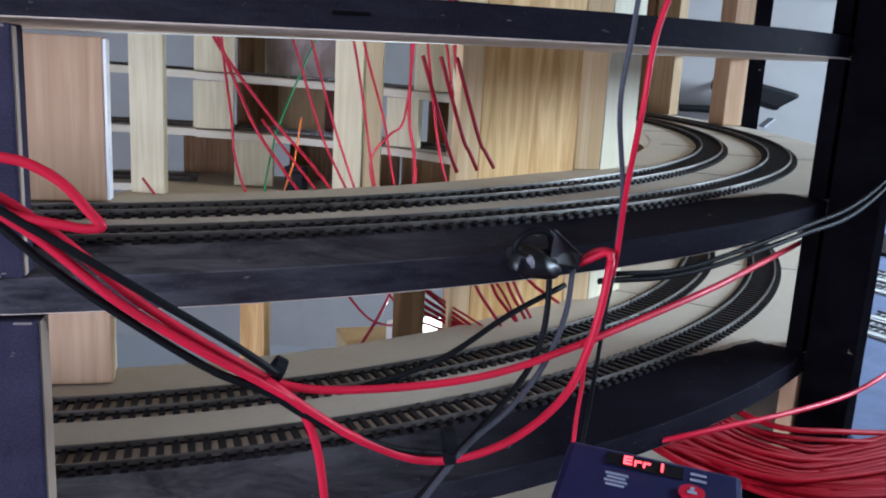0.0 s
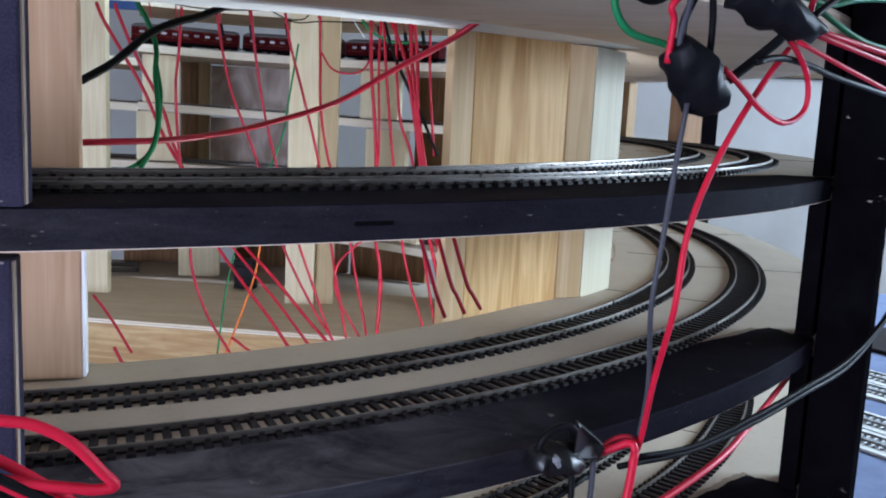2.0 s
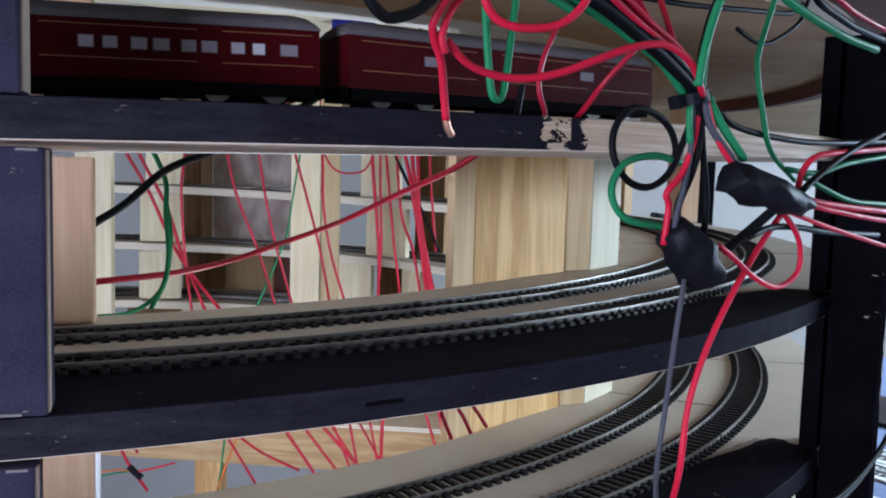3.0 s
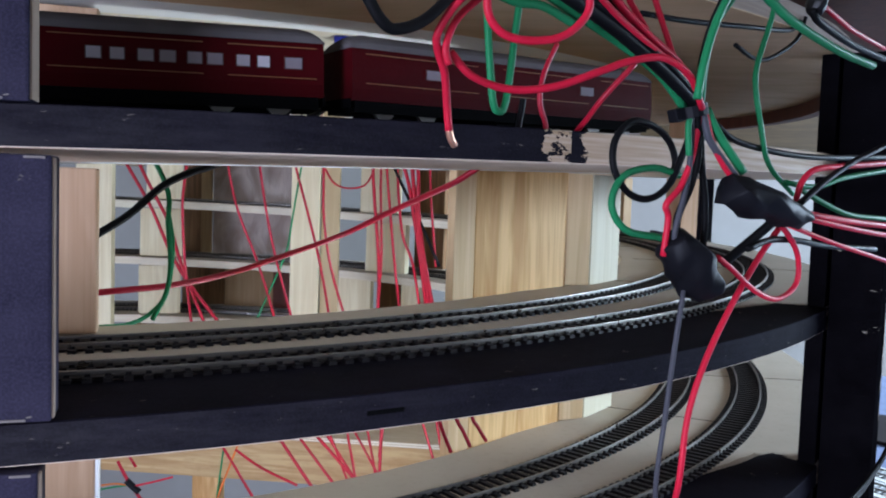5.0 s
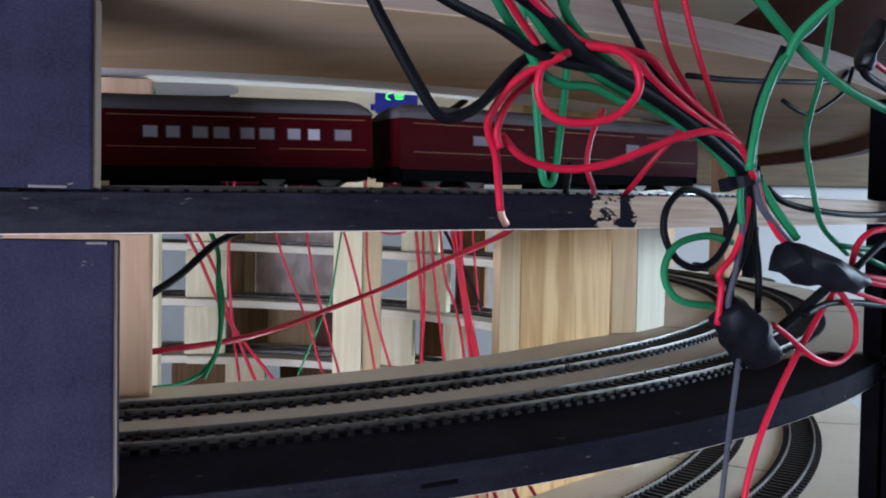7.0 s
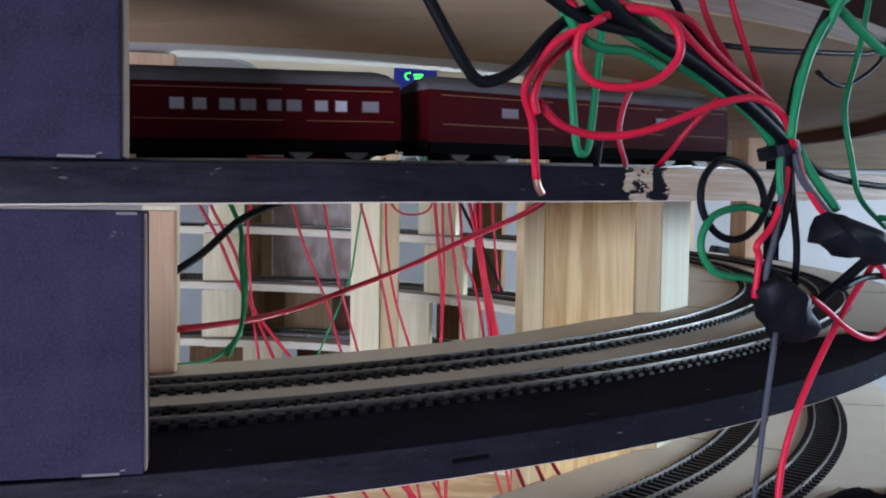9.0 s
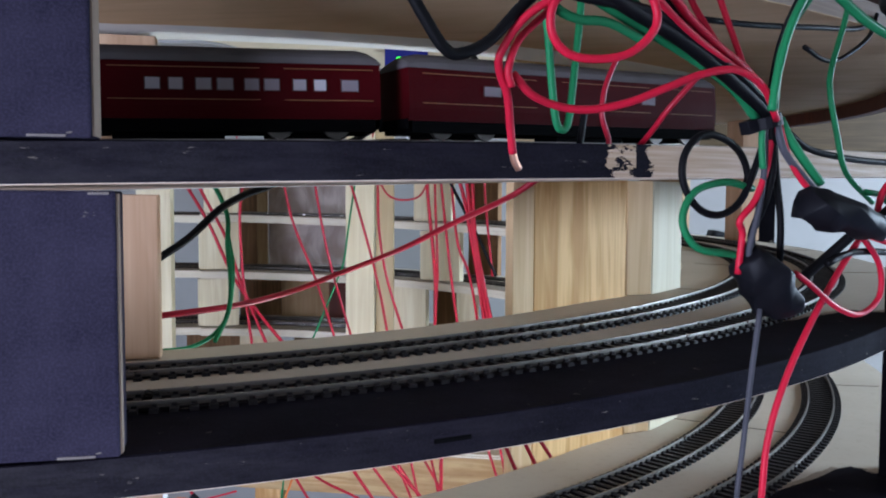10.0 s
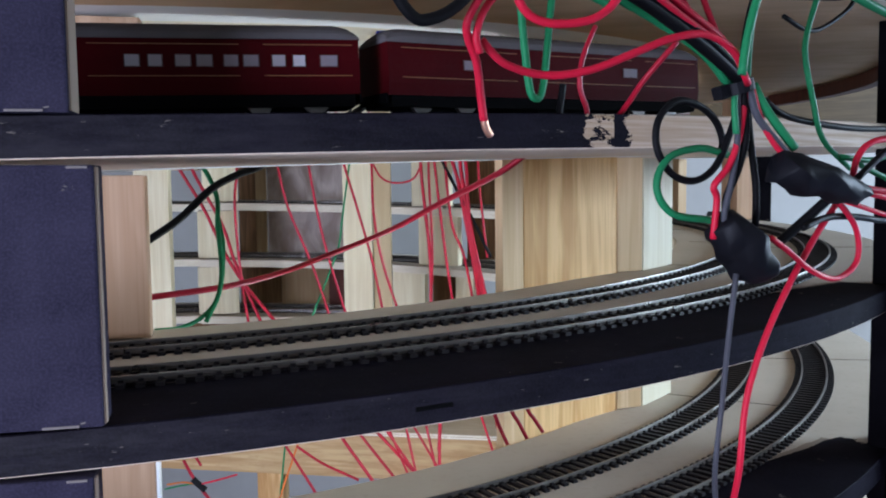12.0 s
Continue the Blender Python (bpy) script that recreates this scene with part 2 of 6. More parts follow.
PINE_DULL = wood("dull_pine", (0.50, 0.40, 0.24), (0.40, 0.29, 0.15), bands=0.45)
PINE_H2 = wood("pine_across", (0.56, 0.40, 0.20), (0.36, 0.20, 0.08), grain=(2.2, 30, 30), bands=0.7)
PINE_H3 = wood("pale_pine_across", (0.66, 0.57, 0.40), (0.54, 0.43, 0.26), grain=(2.2, 30, 30))
PLY_PALE = wood("pale_plywood", (0.80, 0.76, 0.62), (0.70, 0.62, 0.45), grain=(2.2, 9, 9), bands=0.6)
GREYPLATE = mat("grey_plate", (0.30, 0.31, 0.33), 0.5)
BLUE = plastic("blue_paint", (0.05, 0.09, 0.22), 0.6)
BLUEBOX = plastic("blue_case", (0.02, 0.025, 0.20), 0.35)
BLUEDARK = plastic("dark_blue_case", (0.006, 0.008, 0.050), 0.35, 0.3)
BLUEGREY = plastic("blue_grey_board", (0.14, 0.175, 0.275), 0.7)
YARDTIE = plastic("grey_tie_plastic", (0.28, 0.29, 0.30), 0.7)
MINT = plastic("mint_plastic", (0.12, 0.42, 0.34), 0.4)
MAROON = plastic("maroon_paint", (0.050, 0.0019, 0.0036), 0.5, 0.05)
ROOFGREY = plastic("roof_grey", (0.12, 0.11, 0.112), 0.7, 0.03)
LINING = mat("lining", (0.22, 0.09, 0.03), 0.6)
DARKFRAME = mat("window_frame", (0.05, 0.01, 0.01), 0.4)
# Brightness of the lit windows is put into the pane colour, random per pane.
PANE = mat("bright_pane", (0.30, 0.28, 0.31), 0.6, spec=0.05)
n = Nodes(PANE)
info = n.add("ShaderNodeObjectInfo")
n.out(n.mix(n.step(n.maths("MULTIPLY", info.outputs["Random"], info.outputs["Random"]), 0.1, 0.9), (0.22, 0.19, 0.21), (0.66, 0.63, 0.67)))
FRAMEBLACK = mat("frame_black", (0.003, 0.003, 0.0034), 0.8, spec=0.02)
WHEEL = mat("wheel_metal", (0.12, 0.11, 0.10), 0.35, 0.8)
PRINT = mat("white_print", (0.26, 0.28, 0.36), 0.6, spec=0.1)
BALLAST = plastic("ballast", (0.60, 0.62, 0.60), 0.9)


def glow(name, colour, strength):
    m = mat(name, colour, 0.5)
    b = m.node_tree.nodes["Principled BSDF"]
    b.inputs["Emission Color"].default_value = (*colour, 1)
    b.inputs["Emission Strength"].default_value = strength
    return m


GLOW_RED = glow("red_display", (1.0, 0.08, 0.10), 5.0)
GLOW_WHITE = glow("white_diffuser", (0.92, 0.97, 1.0), 8.0)
GLOW_GREEN = glow("green_display", (0.10, 1.0, 0.12), 2.0)
BROWN = wood("brown_wood", (0.20, 0.11, 0.05), (0.10, 0.05, 0.02), bands=0.8)
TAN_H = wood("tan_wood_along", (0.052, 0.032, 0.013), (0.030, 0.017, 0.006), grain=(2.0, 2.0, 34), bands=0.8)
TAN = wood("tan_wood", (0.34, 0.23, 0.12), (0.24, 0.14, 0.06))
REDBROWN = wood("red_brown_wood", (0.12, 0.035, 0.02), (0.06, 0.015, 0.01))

GREYTAN = wood("weathered_board", (0.58, 0.49, 0.44), (0.30, 0.22, 0.175), grain=(5, 5, 3), bands=0.9)
# short boards between the far decks: level, first and last degree
FAR_PALE = ((2, 189.5, 195.8), (3, 189.5, 196.8), (4, 189.7, 197.0), (2, 148.7, 156.3), (3, 146.9, 155.0),
            (4, 153.8, 160.3), (4, 143.6, 147.4), (5, 182.3, 189.6))
FAR_BROWN = ((2, 187.8, 190.5, BROWN), (3, 187.8, 190.5, BROWN), (2, 186.1, 187.8, TAN), (3, 186.1, 187.8, TAN), (2, 173.2, 186.0, GREYTAN), (3, 173.2, 186.0, GREYTAN),
             (2, 147.5, 152.6, BROWN), (3, 147.5, 152.6, BROWN), (4, 184.0, 190.6, BROWN), (4, 176.2, 184.0, TAN),
             (4, 173.4, 176.2, REDBROWN), (4, 154.6, 158.6, BROWN),
             (5, 187.0, 199.0, BROWN), (5, 172.0, 182.0, BROWN), (5, 163.5, 171.5, BROWN), (5, 150.0, 163.0, BROWN))


# ---- building blocks ----
def mesh_of(bm, name, material):
    me = bpy.data.meshes.new(name)
    bm.normal_update()
    bm.to_mesh(me)
    bm.free()
    if material:
        me.materials.append(material)
    return me


def part(name, bm, material, parent=None, label="", smooth=False):
    me = mesh_of(bm, name, material)
    if smooth:
        me.polygons.foreach_set("use_smooth", [True] * len(me.polygons))
    ob = new(name, me)
    if parent is not None:
        ob.parent = parent
    if label:
        ob["label"] = label
    return ob


def P(r, deg, z=0.0):
    """A place by its radius from the spiral's axis and its angle from -y towards +x."""
    a = radians(deg)
    return Vector((r * math.sin(a), -r * math.cos(a), z))


def box(sx, sy, sz, centre=(0, 0, 0), bevel=0.0, bm=None, m=None):
    bm = bm or bmesh.new()
    made = bmesh.ops.create_cube(bm, size=1.0)
    mt = Matrix.Translation(centre) @ Matrix.Diagonal((sx, sy, sz, 1))
    if m is not None:
        mt = m @ mt
    bmesh.ops.transform(bm, matrix=mt, verts=made["verts"])
    if bevel:
        edges = list({e for v in made["verts"] for e in v.link_edges})
        bmesh.ops.bevel(bm, geom=edges, offset=bevel, segments=2, affect="EDGES", profile=0.6)
    return bm


def cyl(r, h, centre=(0, 0, 0), seg=16, r2=None, m=None, bm=None):
    bm = bm or bmesh.new()
    made = bmesh.ops.create_cone(bm, cap_ends=True, segments=seg, radius1=r, radius2=r if r2 is None else r2, depth=h)
    mt = Matrix.Translation(centre)
    if m is not None:
        mt = mt @ m
    bmesh.ops.transform(bm, matrix=mt, verts=made["verts"])
    return bm


RISE = 0.1242
FIRST = 16.5
LEVEL = {5: 0.626, 4: 0.750, 3: 0.8765, 2: 1.002, 1: 1.1222, 0: 1.2165}
DECK_T = 0.0165
R_IN, R_OUT = 0.669, 0.898
TRACK_R = (0.7432, 0.8168)


def height(level, deg):
    """The top of the climbing deck."""
    return LEVEL[level] + RISE * (deg - FIRST) / 360


def ribbon(profile, level, a0, a1, steps, lift=0.0):
    """Sweep a closed profile of (r, dz) along the spiral."""
    bm = bmesh.new()
    rings = []
    for i in range(steps + 1):
        d = a0 + (a1 - a0) * i / steps
        z = height(level, d) + lift
        rings.append([bm.verts.new(P(r, d, z + dz)) for r, dz in profile])
    k = len(profile)
    for a, b in zip(rings, rings[1:]):
        for j in range(k):
            bm.faces.new((a[j], a[(j + 1) % k], b[(j + 1) % k], b[j]))
    bm.faces.new(rings[0][::-1])
    bm.faces.new(rings[-1])
    bmesh.ops.recalc_face_normals(bm, faces=bm.faces)
    return bm


def rect(r0, r1, z0, z1, b=0.0):
    if not b:
        return [(r0, z0), (r1, z0), (r1, z1), (r0, z1)]
    return [(r0 + b, z0), (r1 - b, z0), (r1, z0 + b), (r1, z1 - b), (r1 - b, z1), (r0 + b, z1), (r0, z1 - b), (r0, z0 + b)]


def plank(name, r, deg, width, depth, z0, z1, material, lean=0.0, turn=0.0, label="", category="post", kind="", bevel=0.0012, group=""):
    """An upright board whose outer face lies at radius r, its middle at the angle deg."""
    bm = box(width, depth, z1 - z0, (0, depth / 2, (z1 - z0) / 2), bevel)
    ob = part(name, bm, material)
    ob.matrix_world = Matrix.Translation(P(r, deg, z0)) @ pose(0, 0, 0, 0, lean, deg + turn)
    return tagged(ob, label, category, group, kind)


# ---- the spiral: decks ----
A0, A1 = -163.5, 196.5
decks = {}
for level in (5, 4, 3, 2, 1, 0):
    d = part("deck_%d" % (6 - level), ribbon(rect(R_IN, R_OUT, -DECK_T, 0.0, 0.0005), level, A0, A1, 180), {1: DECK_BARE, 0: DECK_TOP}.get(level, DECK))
    tagged(d, "climbing board deck of a model railway spiral, bare on top, black-painted outer band", "deck", "decks of the spiral", "structure")
    decks[level] = d
    e = part("edge_strip", ribbon(rect(R_IN - 0.0016, R_IN - 0.0002, -DECK_T + 0.0004, -0.0012), level, A0, A1, 180), EDGE_PLY, d, "pale ply edge")

# butt joints of the deck boards, seen as thin dark lines
JOINT = mat("dark_joint", (0.03, 0.024, 0.018), 0.9, spec=0.05)
for level in (4, 3, 2):
    for d0, d1, r0, r1 in ((72.0, 73.6, 0.742, 0.880), (57.6, 58.4, 0.684, 0.812), (77.2, 76.6, 0.684, 0.74), (92.0, 93.2, 0.672, 0.896)):
        a, b = P(r0, d0, height(level, d0)), P(r1, d1, height(level, d1))
        j = part("deck_joint", box((b - a).length, 0.0009, 0.0006, (0, 0, 0)), JOINT, decks[level], "thin dark butt joint")
        j.matrix_world = Matrix.Translation((a + b) / 2) @ (b - a).to_track_quat("X", "Z").to_matrix().to_4x4()

# a slot cut in one deck's edge, with a bare splinter beside it
slot = part("slot", box(0.0175, 0.0008, 0.0019, (0, 0, 0)), FRAMEBLACK, decks[2], "short dark slot")
slot.matrix_world = Matrix.Translation(P(R_OUT + 0.0002, 25.2, height(2, 25.2) - 0.0085)) @ pose(0, 0, 0, 0, -1.2, 25.2)

BARE_SIDE = wood("bare_edge", (0.36, 0.28, 0.22), (0.22, 0.15, 0.11))
BARE_CHIP = mat("bare_chip", (0.18, 0.16, 0.15), 0.8, spec=0.1)
# ---- posts ----
for deg in (54.1, 105.8):
    z0 = 0.0
    z1 = height(0, deg) - DECK_T - 0.0006
    post = part("post", box(0.034, 0.037, z1 - z0, (0, 0, (z1 - z0) / 2), 0.0012), POST_SHADED)
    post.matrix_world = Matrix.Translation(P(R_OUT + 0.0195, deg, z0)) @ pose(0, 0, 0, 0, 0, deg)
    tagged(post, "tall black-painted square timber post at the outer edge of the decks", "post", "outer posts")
    for level in (5, 4, 3, 2, 1):
        zb, zt = height(level, deg + 1) + 0.0004, height(level - 1, deg - 1) - DECK_T - 0.0006
        raw = level == 5 or deg > 90
        if deg < 90 and level < 4:
            for k in range(3):
                zc = zb + (zt - zb) * (0.42 + 0.2 * k)
                bm = bmesh.new()
                ring = []
                for i in range(14):
                    a = 2 * math.pi * i / 14
                    w = 0.55 + 0.45 * noise.noise(Vector((i * 0.9, k * 3.1, level * 5.7)))
                    ring.append(bm.verts.new((0.010 + 0.0032 * w * math.cos(a), -0.0187, zc + 0.016 * w * math.sin(a))))
                bm.faces.new(ring)
                bmesh.ops.solidify(bm, geom=bm.faces[:], thickness=0.0003)
                part("bare_patch", bm, BARE_SIDE, post, "bare wood where the black paint has peeled")
        plank("spacer_block", R_OUT - 0.001, deg - 0.2 if deg < 90 else 105.4, 0.034 if deg < 90 else 0.046, 0.013 if deg < 90 else 0.034, zb, zt, BARE_BLOCK if raw else POST_SHADED,
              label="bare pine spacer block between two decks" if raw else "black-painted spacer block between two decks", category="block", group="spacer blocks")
for level, deg_r in ((5, 16.6), (4, 16.6), (3, 16.3), (2, 16.6), (1, 16.1)):
    w = 0.085
    deg = deg_r - math.degrees(w / 2 / R_OUT)
    zb, zt = height(level, deg_r) + 0.0004, height(level - 1, deg_r - 6) - DECK_T - 0.0004
    block = plank("spacer_block", R_OUT + 0.001, deg, w, 0.018, zb, zt, BLACK, label="wide black-painted spacer block between two decks", category="block", group="wide spacer blocks")
    part("bare_side", box(0.0010, 0.013 if level in (1, 4, 5) else 0.0045, zt - zb - 0.002, (w / 2 + 0.0002, 0.0085 if level in (1, 4, 5) else 0.0036, (zt - zb) / 2)), BARE_SIDE, block, "unpainted edge")
    for dx, dz, cw in ((0.0365, zt - zb - 0.0010, 0.0075), (0.027, 0.0008, 0.0135)):
        chip = part("bare_chip", box(cw, 0.0008, 0.0010, (dx, -0.0001, dz), 0.0003), BARE_CHIP, block, "bare wood where the paint is chipped")

def board_between(name, a, b, depth, z0, z1, material, label, group, category="board", bevel=0.001):
    """An upright board whose front runs from a to b (seen from outside, left to right)."""
    a, b = Vector((*a, 0)), Vector((*b, 0))
    d = b - a
    ob = part(name, box(d.length, depth, z1 - z0, (d.length / 2, depth / 2, (z1 - z0) / 2), bevel), material)
    ob.matrix_world = Matrix.Translation((a.x, a.y, z0)) @ pose(0, 0, 0, 0, 0, math.degrees(math.atan2(d.y, d.x)))
    return tagged(ob, label, category, group)


# inner columns
for level in (5, 4, 3, 2, 1):
    zb, zt = height(level, 17) + 0.0004, height(level - 1, 9) - DECK_T - 0.0008
    board = plank("spacer_board", 0.700, 16.8 - 3.4, 0.083, 0.012, zb, zt, PINE_PINK, label="pinkish pine spacer board standing on the deck", category="board", group="inner spacer boards")
    if level == 3:
        part("white_edge", box(0.0016, 0.0115, zt - zb - 0.002, (0.0424, 0.006, (zt - zb) / 2)), WHITE_EDGE, board, "thin white edge")
    plank("spacer_batten", 0.6875, 16.75 - 1.3, 0.030, 0.0175, zb, zt, PINE_PALE, label="pale pine batten behind the pinkish spacer board", category="batten", group="pale battens")
    zb, zt = height(level, 52.5) + 0.0004, height(level - 1, 52) - DECK_T - 0.0008
    board_between("spacer_board", (0.5320, -0.4230), (0.5565, -0.4125), 0.020, zb, zt, PINE_GOLD, "narrow golden pine spacer board", "narrow spacer boards")
    board_between("spacer_board", (0.5575, -0.4120), (0.5945, -0.3670), 0.020, zb, zt, PINE_GREY, "pale pine spacer board standing on the deck", "inner spacer boards")
zb, zt = height(1, 63.5) + 0.0004, height(0, 59) - DECK_T - 0.002
board_between("spacer_board", (0.5975, -0.3630), (0.6190, -0.3330), 0.018, zb, zt, REDBROWN, "dark red-brown spacer board behind the pale one", "")
board_between("brown_panel", (0.3857, -0.5395), (0.4060, -0.5240), 0.010, 0.70, 0.86, BROWN, "reddish brown board behind a tangle of red wires", "")
# the wide board and its batten stand just inside the decks' edge and run past all of them
board_post = new("board_post")
tagged(board_post, "wide pine board with strong grain and a pale batten beside it", "post")
for nm, a, b, depth, m in (("board", (0.4436, -0.4947), (0.5322, -0.4217), 0.012, PINE), ("batten", (0.4255, -0.5097), (0.4433, -0.4950), 0.009, PINE_GOLD)):
    d = Vector((b[0] - a[0], b[1] - a[1], 0))
    ob = part(nm, box(d.length, depth, 1.284, (d.length / 2, depth / 2, 0.642), 0.001), m, board_post, "pale pine batten" if nm == "batten" else "")
    ob.matrix_local = Matrix.Translation((a[0], a[1], 0)) @ pose(0, 0, 0, 0, 0, math.degrees(math.atan2(d.y, d.x)))
for level in (5, 4, 3, 2, 1):
    zb, zt = height(level, 120.5) + 0.0004, height(level - 1, 116) - DECK_T - 0.0008
    plank("spacer_board", 0.895, 118.0, 0.062, 0.020, zb, zt, TAN, label="tan wooden spacer board standing on the deck", category="board", group="far outer boards")
    zb, zt = height(level, 123.5) + 0.0004, height(level - 1, 120) - DECK_T - 0.0008
    plank("spacer_board", 0.893, 121.9, 0.046, 0.020, zb, zt, BROWN, label="brown wooden spacer board between the far decks", category="board", group="far outer boards")

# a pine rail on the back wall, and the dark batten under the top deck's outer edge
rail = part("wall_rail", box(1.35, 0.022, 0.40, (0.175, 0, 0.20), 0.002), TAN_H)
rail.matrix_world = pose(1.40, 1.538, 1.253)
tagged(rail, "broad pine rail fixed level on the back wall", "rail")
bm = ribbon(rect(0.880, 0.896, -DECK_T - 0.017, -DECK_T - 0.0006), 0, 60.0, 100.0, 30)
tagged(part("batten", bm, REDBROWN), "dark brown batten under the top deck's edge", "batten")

# ---- railway tracks ----
GAUGE = 0.0118


def sleeper_mesh():
    """A tapered plastic sleeper with two pairs of rail chairs."""
    bm = box(0.0045, 0.0372, 0.0020, (0, 0, 0.0010))
    for v in bm.verts:
        if v.co.z > 0.001:
            v.co.x *= 0.84
            v.co.y *= 0.992
    for s in (-1, 1):
        for k in (-1, 1):
            box(0.0026, 0.0016, 0.0013, (0, s * GAUGE + k * 0.0016, 0.0026), bm=bm)
    return mesh_of(bm, "sleeper", SLEEPER)


SLEEPER_MESH = sleeper_mesh()
PITCH = 0.0087
sv = np.array([v.co[:] for v in SLEEPER_MESH.vertices])
sf = [tuple(p.vertices) for p in SLEEPER_MESH.polygons]


def track(level, r):
    t = new("railway_track")
    tagged(t, "curved dark model railway track with nickel rails on the deck", "track", "tracks on the decks")
    for s in (-1, 1):
        rr = r + s * GAUGE
        part("rail", ribbon([(rr - 0.0012, 0.0018), (rr + 0.0012, 0.0018), (rr + 0.0012, 0.0022), (rr + 0.0004, 0.0027), (rr + 0.0004, 0.0038), (rr + 0.0008, 0.0041), (rr + 0.0007, 0.0049), (rr - 0.0007, 0.0049), (rr - 0.0008, 0.0041), (rr - 0.0004, 0.0038), (rr - 0.0004, 0.0027), (rr - 0.0012, 0.0022)], level, A0, A1, 240), RAIL, t)
        part("web", ribbon(rect(rr - 0.0009, rr + 0.0009, 0.0001, 0.0014), level, A0, A1, 240), SLEEPER, t)
    n = int(r * radians(A1 - A0) / PITCH)
    verts, faces = [], []
    near = {2: (16.0, 62.0), 3: (14.0, 62.0), 4: (14.0, 50.0)}.get(level)
    for i in range(n):
        d = A0 + (i + 0.5) * (A1 - A0) / n
        m = Matrix.Translation(P(r, d, height(level, d))) @ pose(0, 0, 0, 0, 0, d)
        if near and near[0] < d < near[1]:
            ob = new("sleeper", SLEEPER_MESH)
            ob.parent = t
            ob.matrix_local = m
            continue
        k = len(verts)
        w = sv @ np.array(m.to_3x3()).T + np.array(m.translation)
        verts.extend(map(tuple, w))
        faces.extend(tuple(j + k for j in f) for f in sf)
    me = bpy.data.meshes.new("sleeper_strip")
    me.from_pydata(verts, [], faces)
    me.materials.append(SLEEPER)
    ob = new("sleeper_strip", me)
    ob.parent = t
    tagged(ob, kind="stuff")
    return t


for level in (4, 3, 2, 1):
    for r in TRACK_R:
        track(level, r)

# ---- room ----
WALL = mat("wall_paint", (0.215, 0.22, 0.24), 0.9, spec=0.1)
n = Nodes(WALL)
n.out(n.mix(n.step(n.noise(n.coords(), 2.6, 4, 0.6), 0.3, 0.75), (0.250, 0.240, 0.230), (0.185, 0.172, 0.160)))
n.bump(n.noise(n.coords(), 140, 3), 0.1, 0.001)
FLOOR = mat("floor", (0.27, 0.275, 0.285), 0.8)
for nm, m4, sx, sy in (("wall_north", pose(0, 1.6, 1.2), 6.6, 0.1), ("wall_south", pose(0, -3.3, 1.2), 6.6, 0.1), ("wall_east", pose(3.3, 0, 1.2), 0.1, 6.5), ("wall_west", pose(-3.3, 0, 1.2), 0.1, 6.5)):
    w = part(nm, box(sx, sy, 2.4), WALL)
    w.matrix_world = m4
    tagged(w, "plain pale grey painted room wall", "wall", "", "structure")
tagged(part("floor", box(6.5, 6.5, 0.1, (0, 0, -0.05)), FLOOR), "plain grey room floor", "floor", "", "structure")
tagged(part("ceiling", box(6.6, 6.6, 0.1, (0, 0, 2.45)), WALL), "plain white room ceiling", "ceiling", "", "structure")

# ---- inside the spiral: a table, its legs, posts that carry the top sheet ----
def slab(name, sx, sy, sz, centre, material, turn=0.0, bevel=0.0012, label="", category="", kind="", group=""):
    ob = part(name, box(sx, sy, sz, (0, 0, 0), bevel), material)
    ob.matrix_world = pose(*centre, 0, 0, turn)
    return tagged(ob, label, category, group, kind)


TABLE_Z = 0.712
table = new("inner_table")
table.matrix_world = pose(0.17, 0.118, 0.0, 0, 0, -8.0)
tagged(table, "plywood-topped table with a pine apron inside the spiral", "table")
top = part("tabletop", box(0.78, 0.34, 0.008, (-0.04, 0.17, TABLE_Z - 0.004)), PLY, table)
for k in range(2):
    part("ply_edge", box(0.78, 0.0012, 0.0022, (-0.04, -0.0006, TABLE_Z - 0.0022 - 0.0036 * k)), PLY_PALE, table, "pale ply layer on the table edge")
part("apron", box(0.78, 0.018, 0.068, (-0.04, 0.011, TABLE_Z - 0.0425), 0.001), PINE_H2, table)
for x in (-0.12, 0.33):
    part("leg", box(0.045, 0.03, TABLE_Z - 0.077, (x, 0.08, (TABLE_Z - 0.077) / 2), 0.001), PINE, table)

black_box = new("black_box")
black_box.matrix_world = pose(0.080, 0.446, TABLE_Z, 0, 0, -8.0)
tagged(black_box, "small black plastic box standing on the plywood table", "box")
part("body", box(0.038, 0.028, 0.044, (0, 0, 0.0222), 0.0015), TAPE, black_box)
part("lid", box(0.040, 0.030, 0.012, (0, 0, 0.0504), 0.002), TAPE, black_box)

SHEET_Z = 1.290
for x0, x1, y, zb, zt, m in ((-0.215, -0.151, 0.36, TABLE_Z, SHEET_Z, PINE_PALE), (0.175, 0.226, 0.33, TABLE_Z, SHEET_Z - 0.02, PINE_PALE), (0.2275, 0.260, 0.34, TABLE_Z, SHEET_Z - 0.02, PINE_DULL)):
    slab("inner_post", x1 - x0, 0.02, zt - zb, ((x0 + x1) / 2, y, (zb + zt) / 2), m, label="pale pine post carrying the top sheet", category="post", group="inner posts")


def far_board(level, r, d0, d1, material, label, group):
    """A spacer board on the far side of the spiral, standing between two decks."""
    mid, w = (d0 + d1) / 2, r * radians(abs(d1 - d0))
    zb, zt = height(level, max(d0, d1)) + 0.001, height(level - 1, min(d0, d1)) - DECK_T - 0.0008
    ob = part("spacer_board", box(w, 0.018, zt - zb, (0, -0.009, (zt - zb) / 2), 0.001), material)
    ob.matrix_world = Matrix.Translation(P(r, mid, zb)) @ pose(0, 0, 0, 0, 0, mid)
    return tagged(ob, label, "board", group)


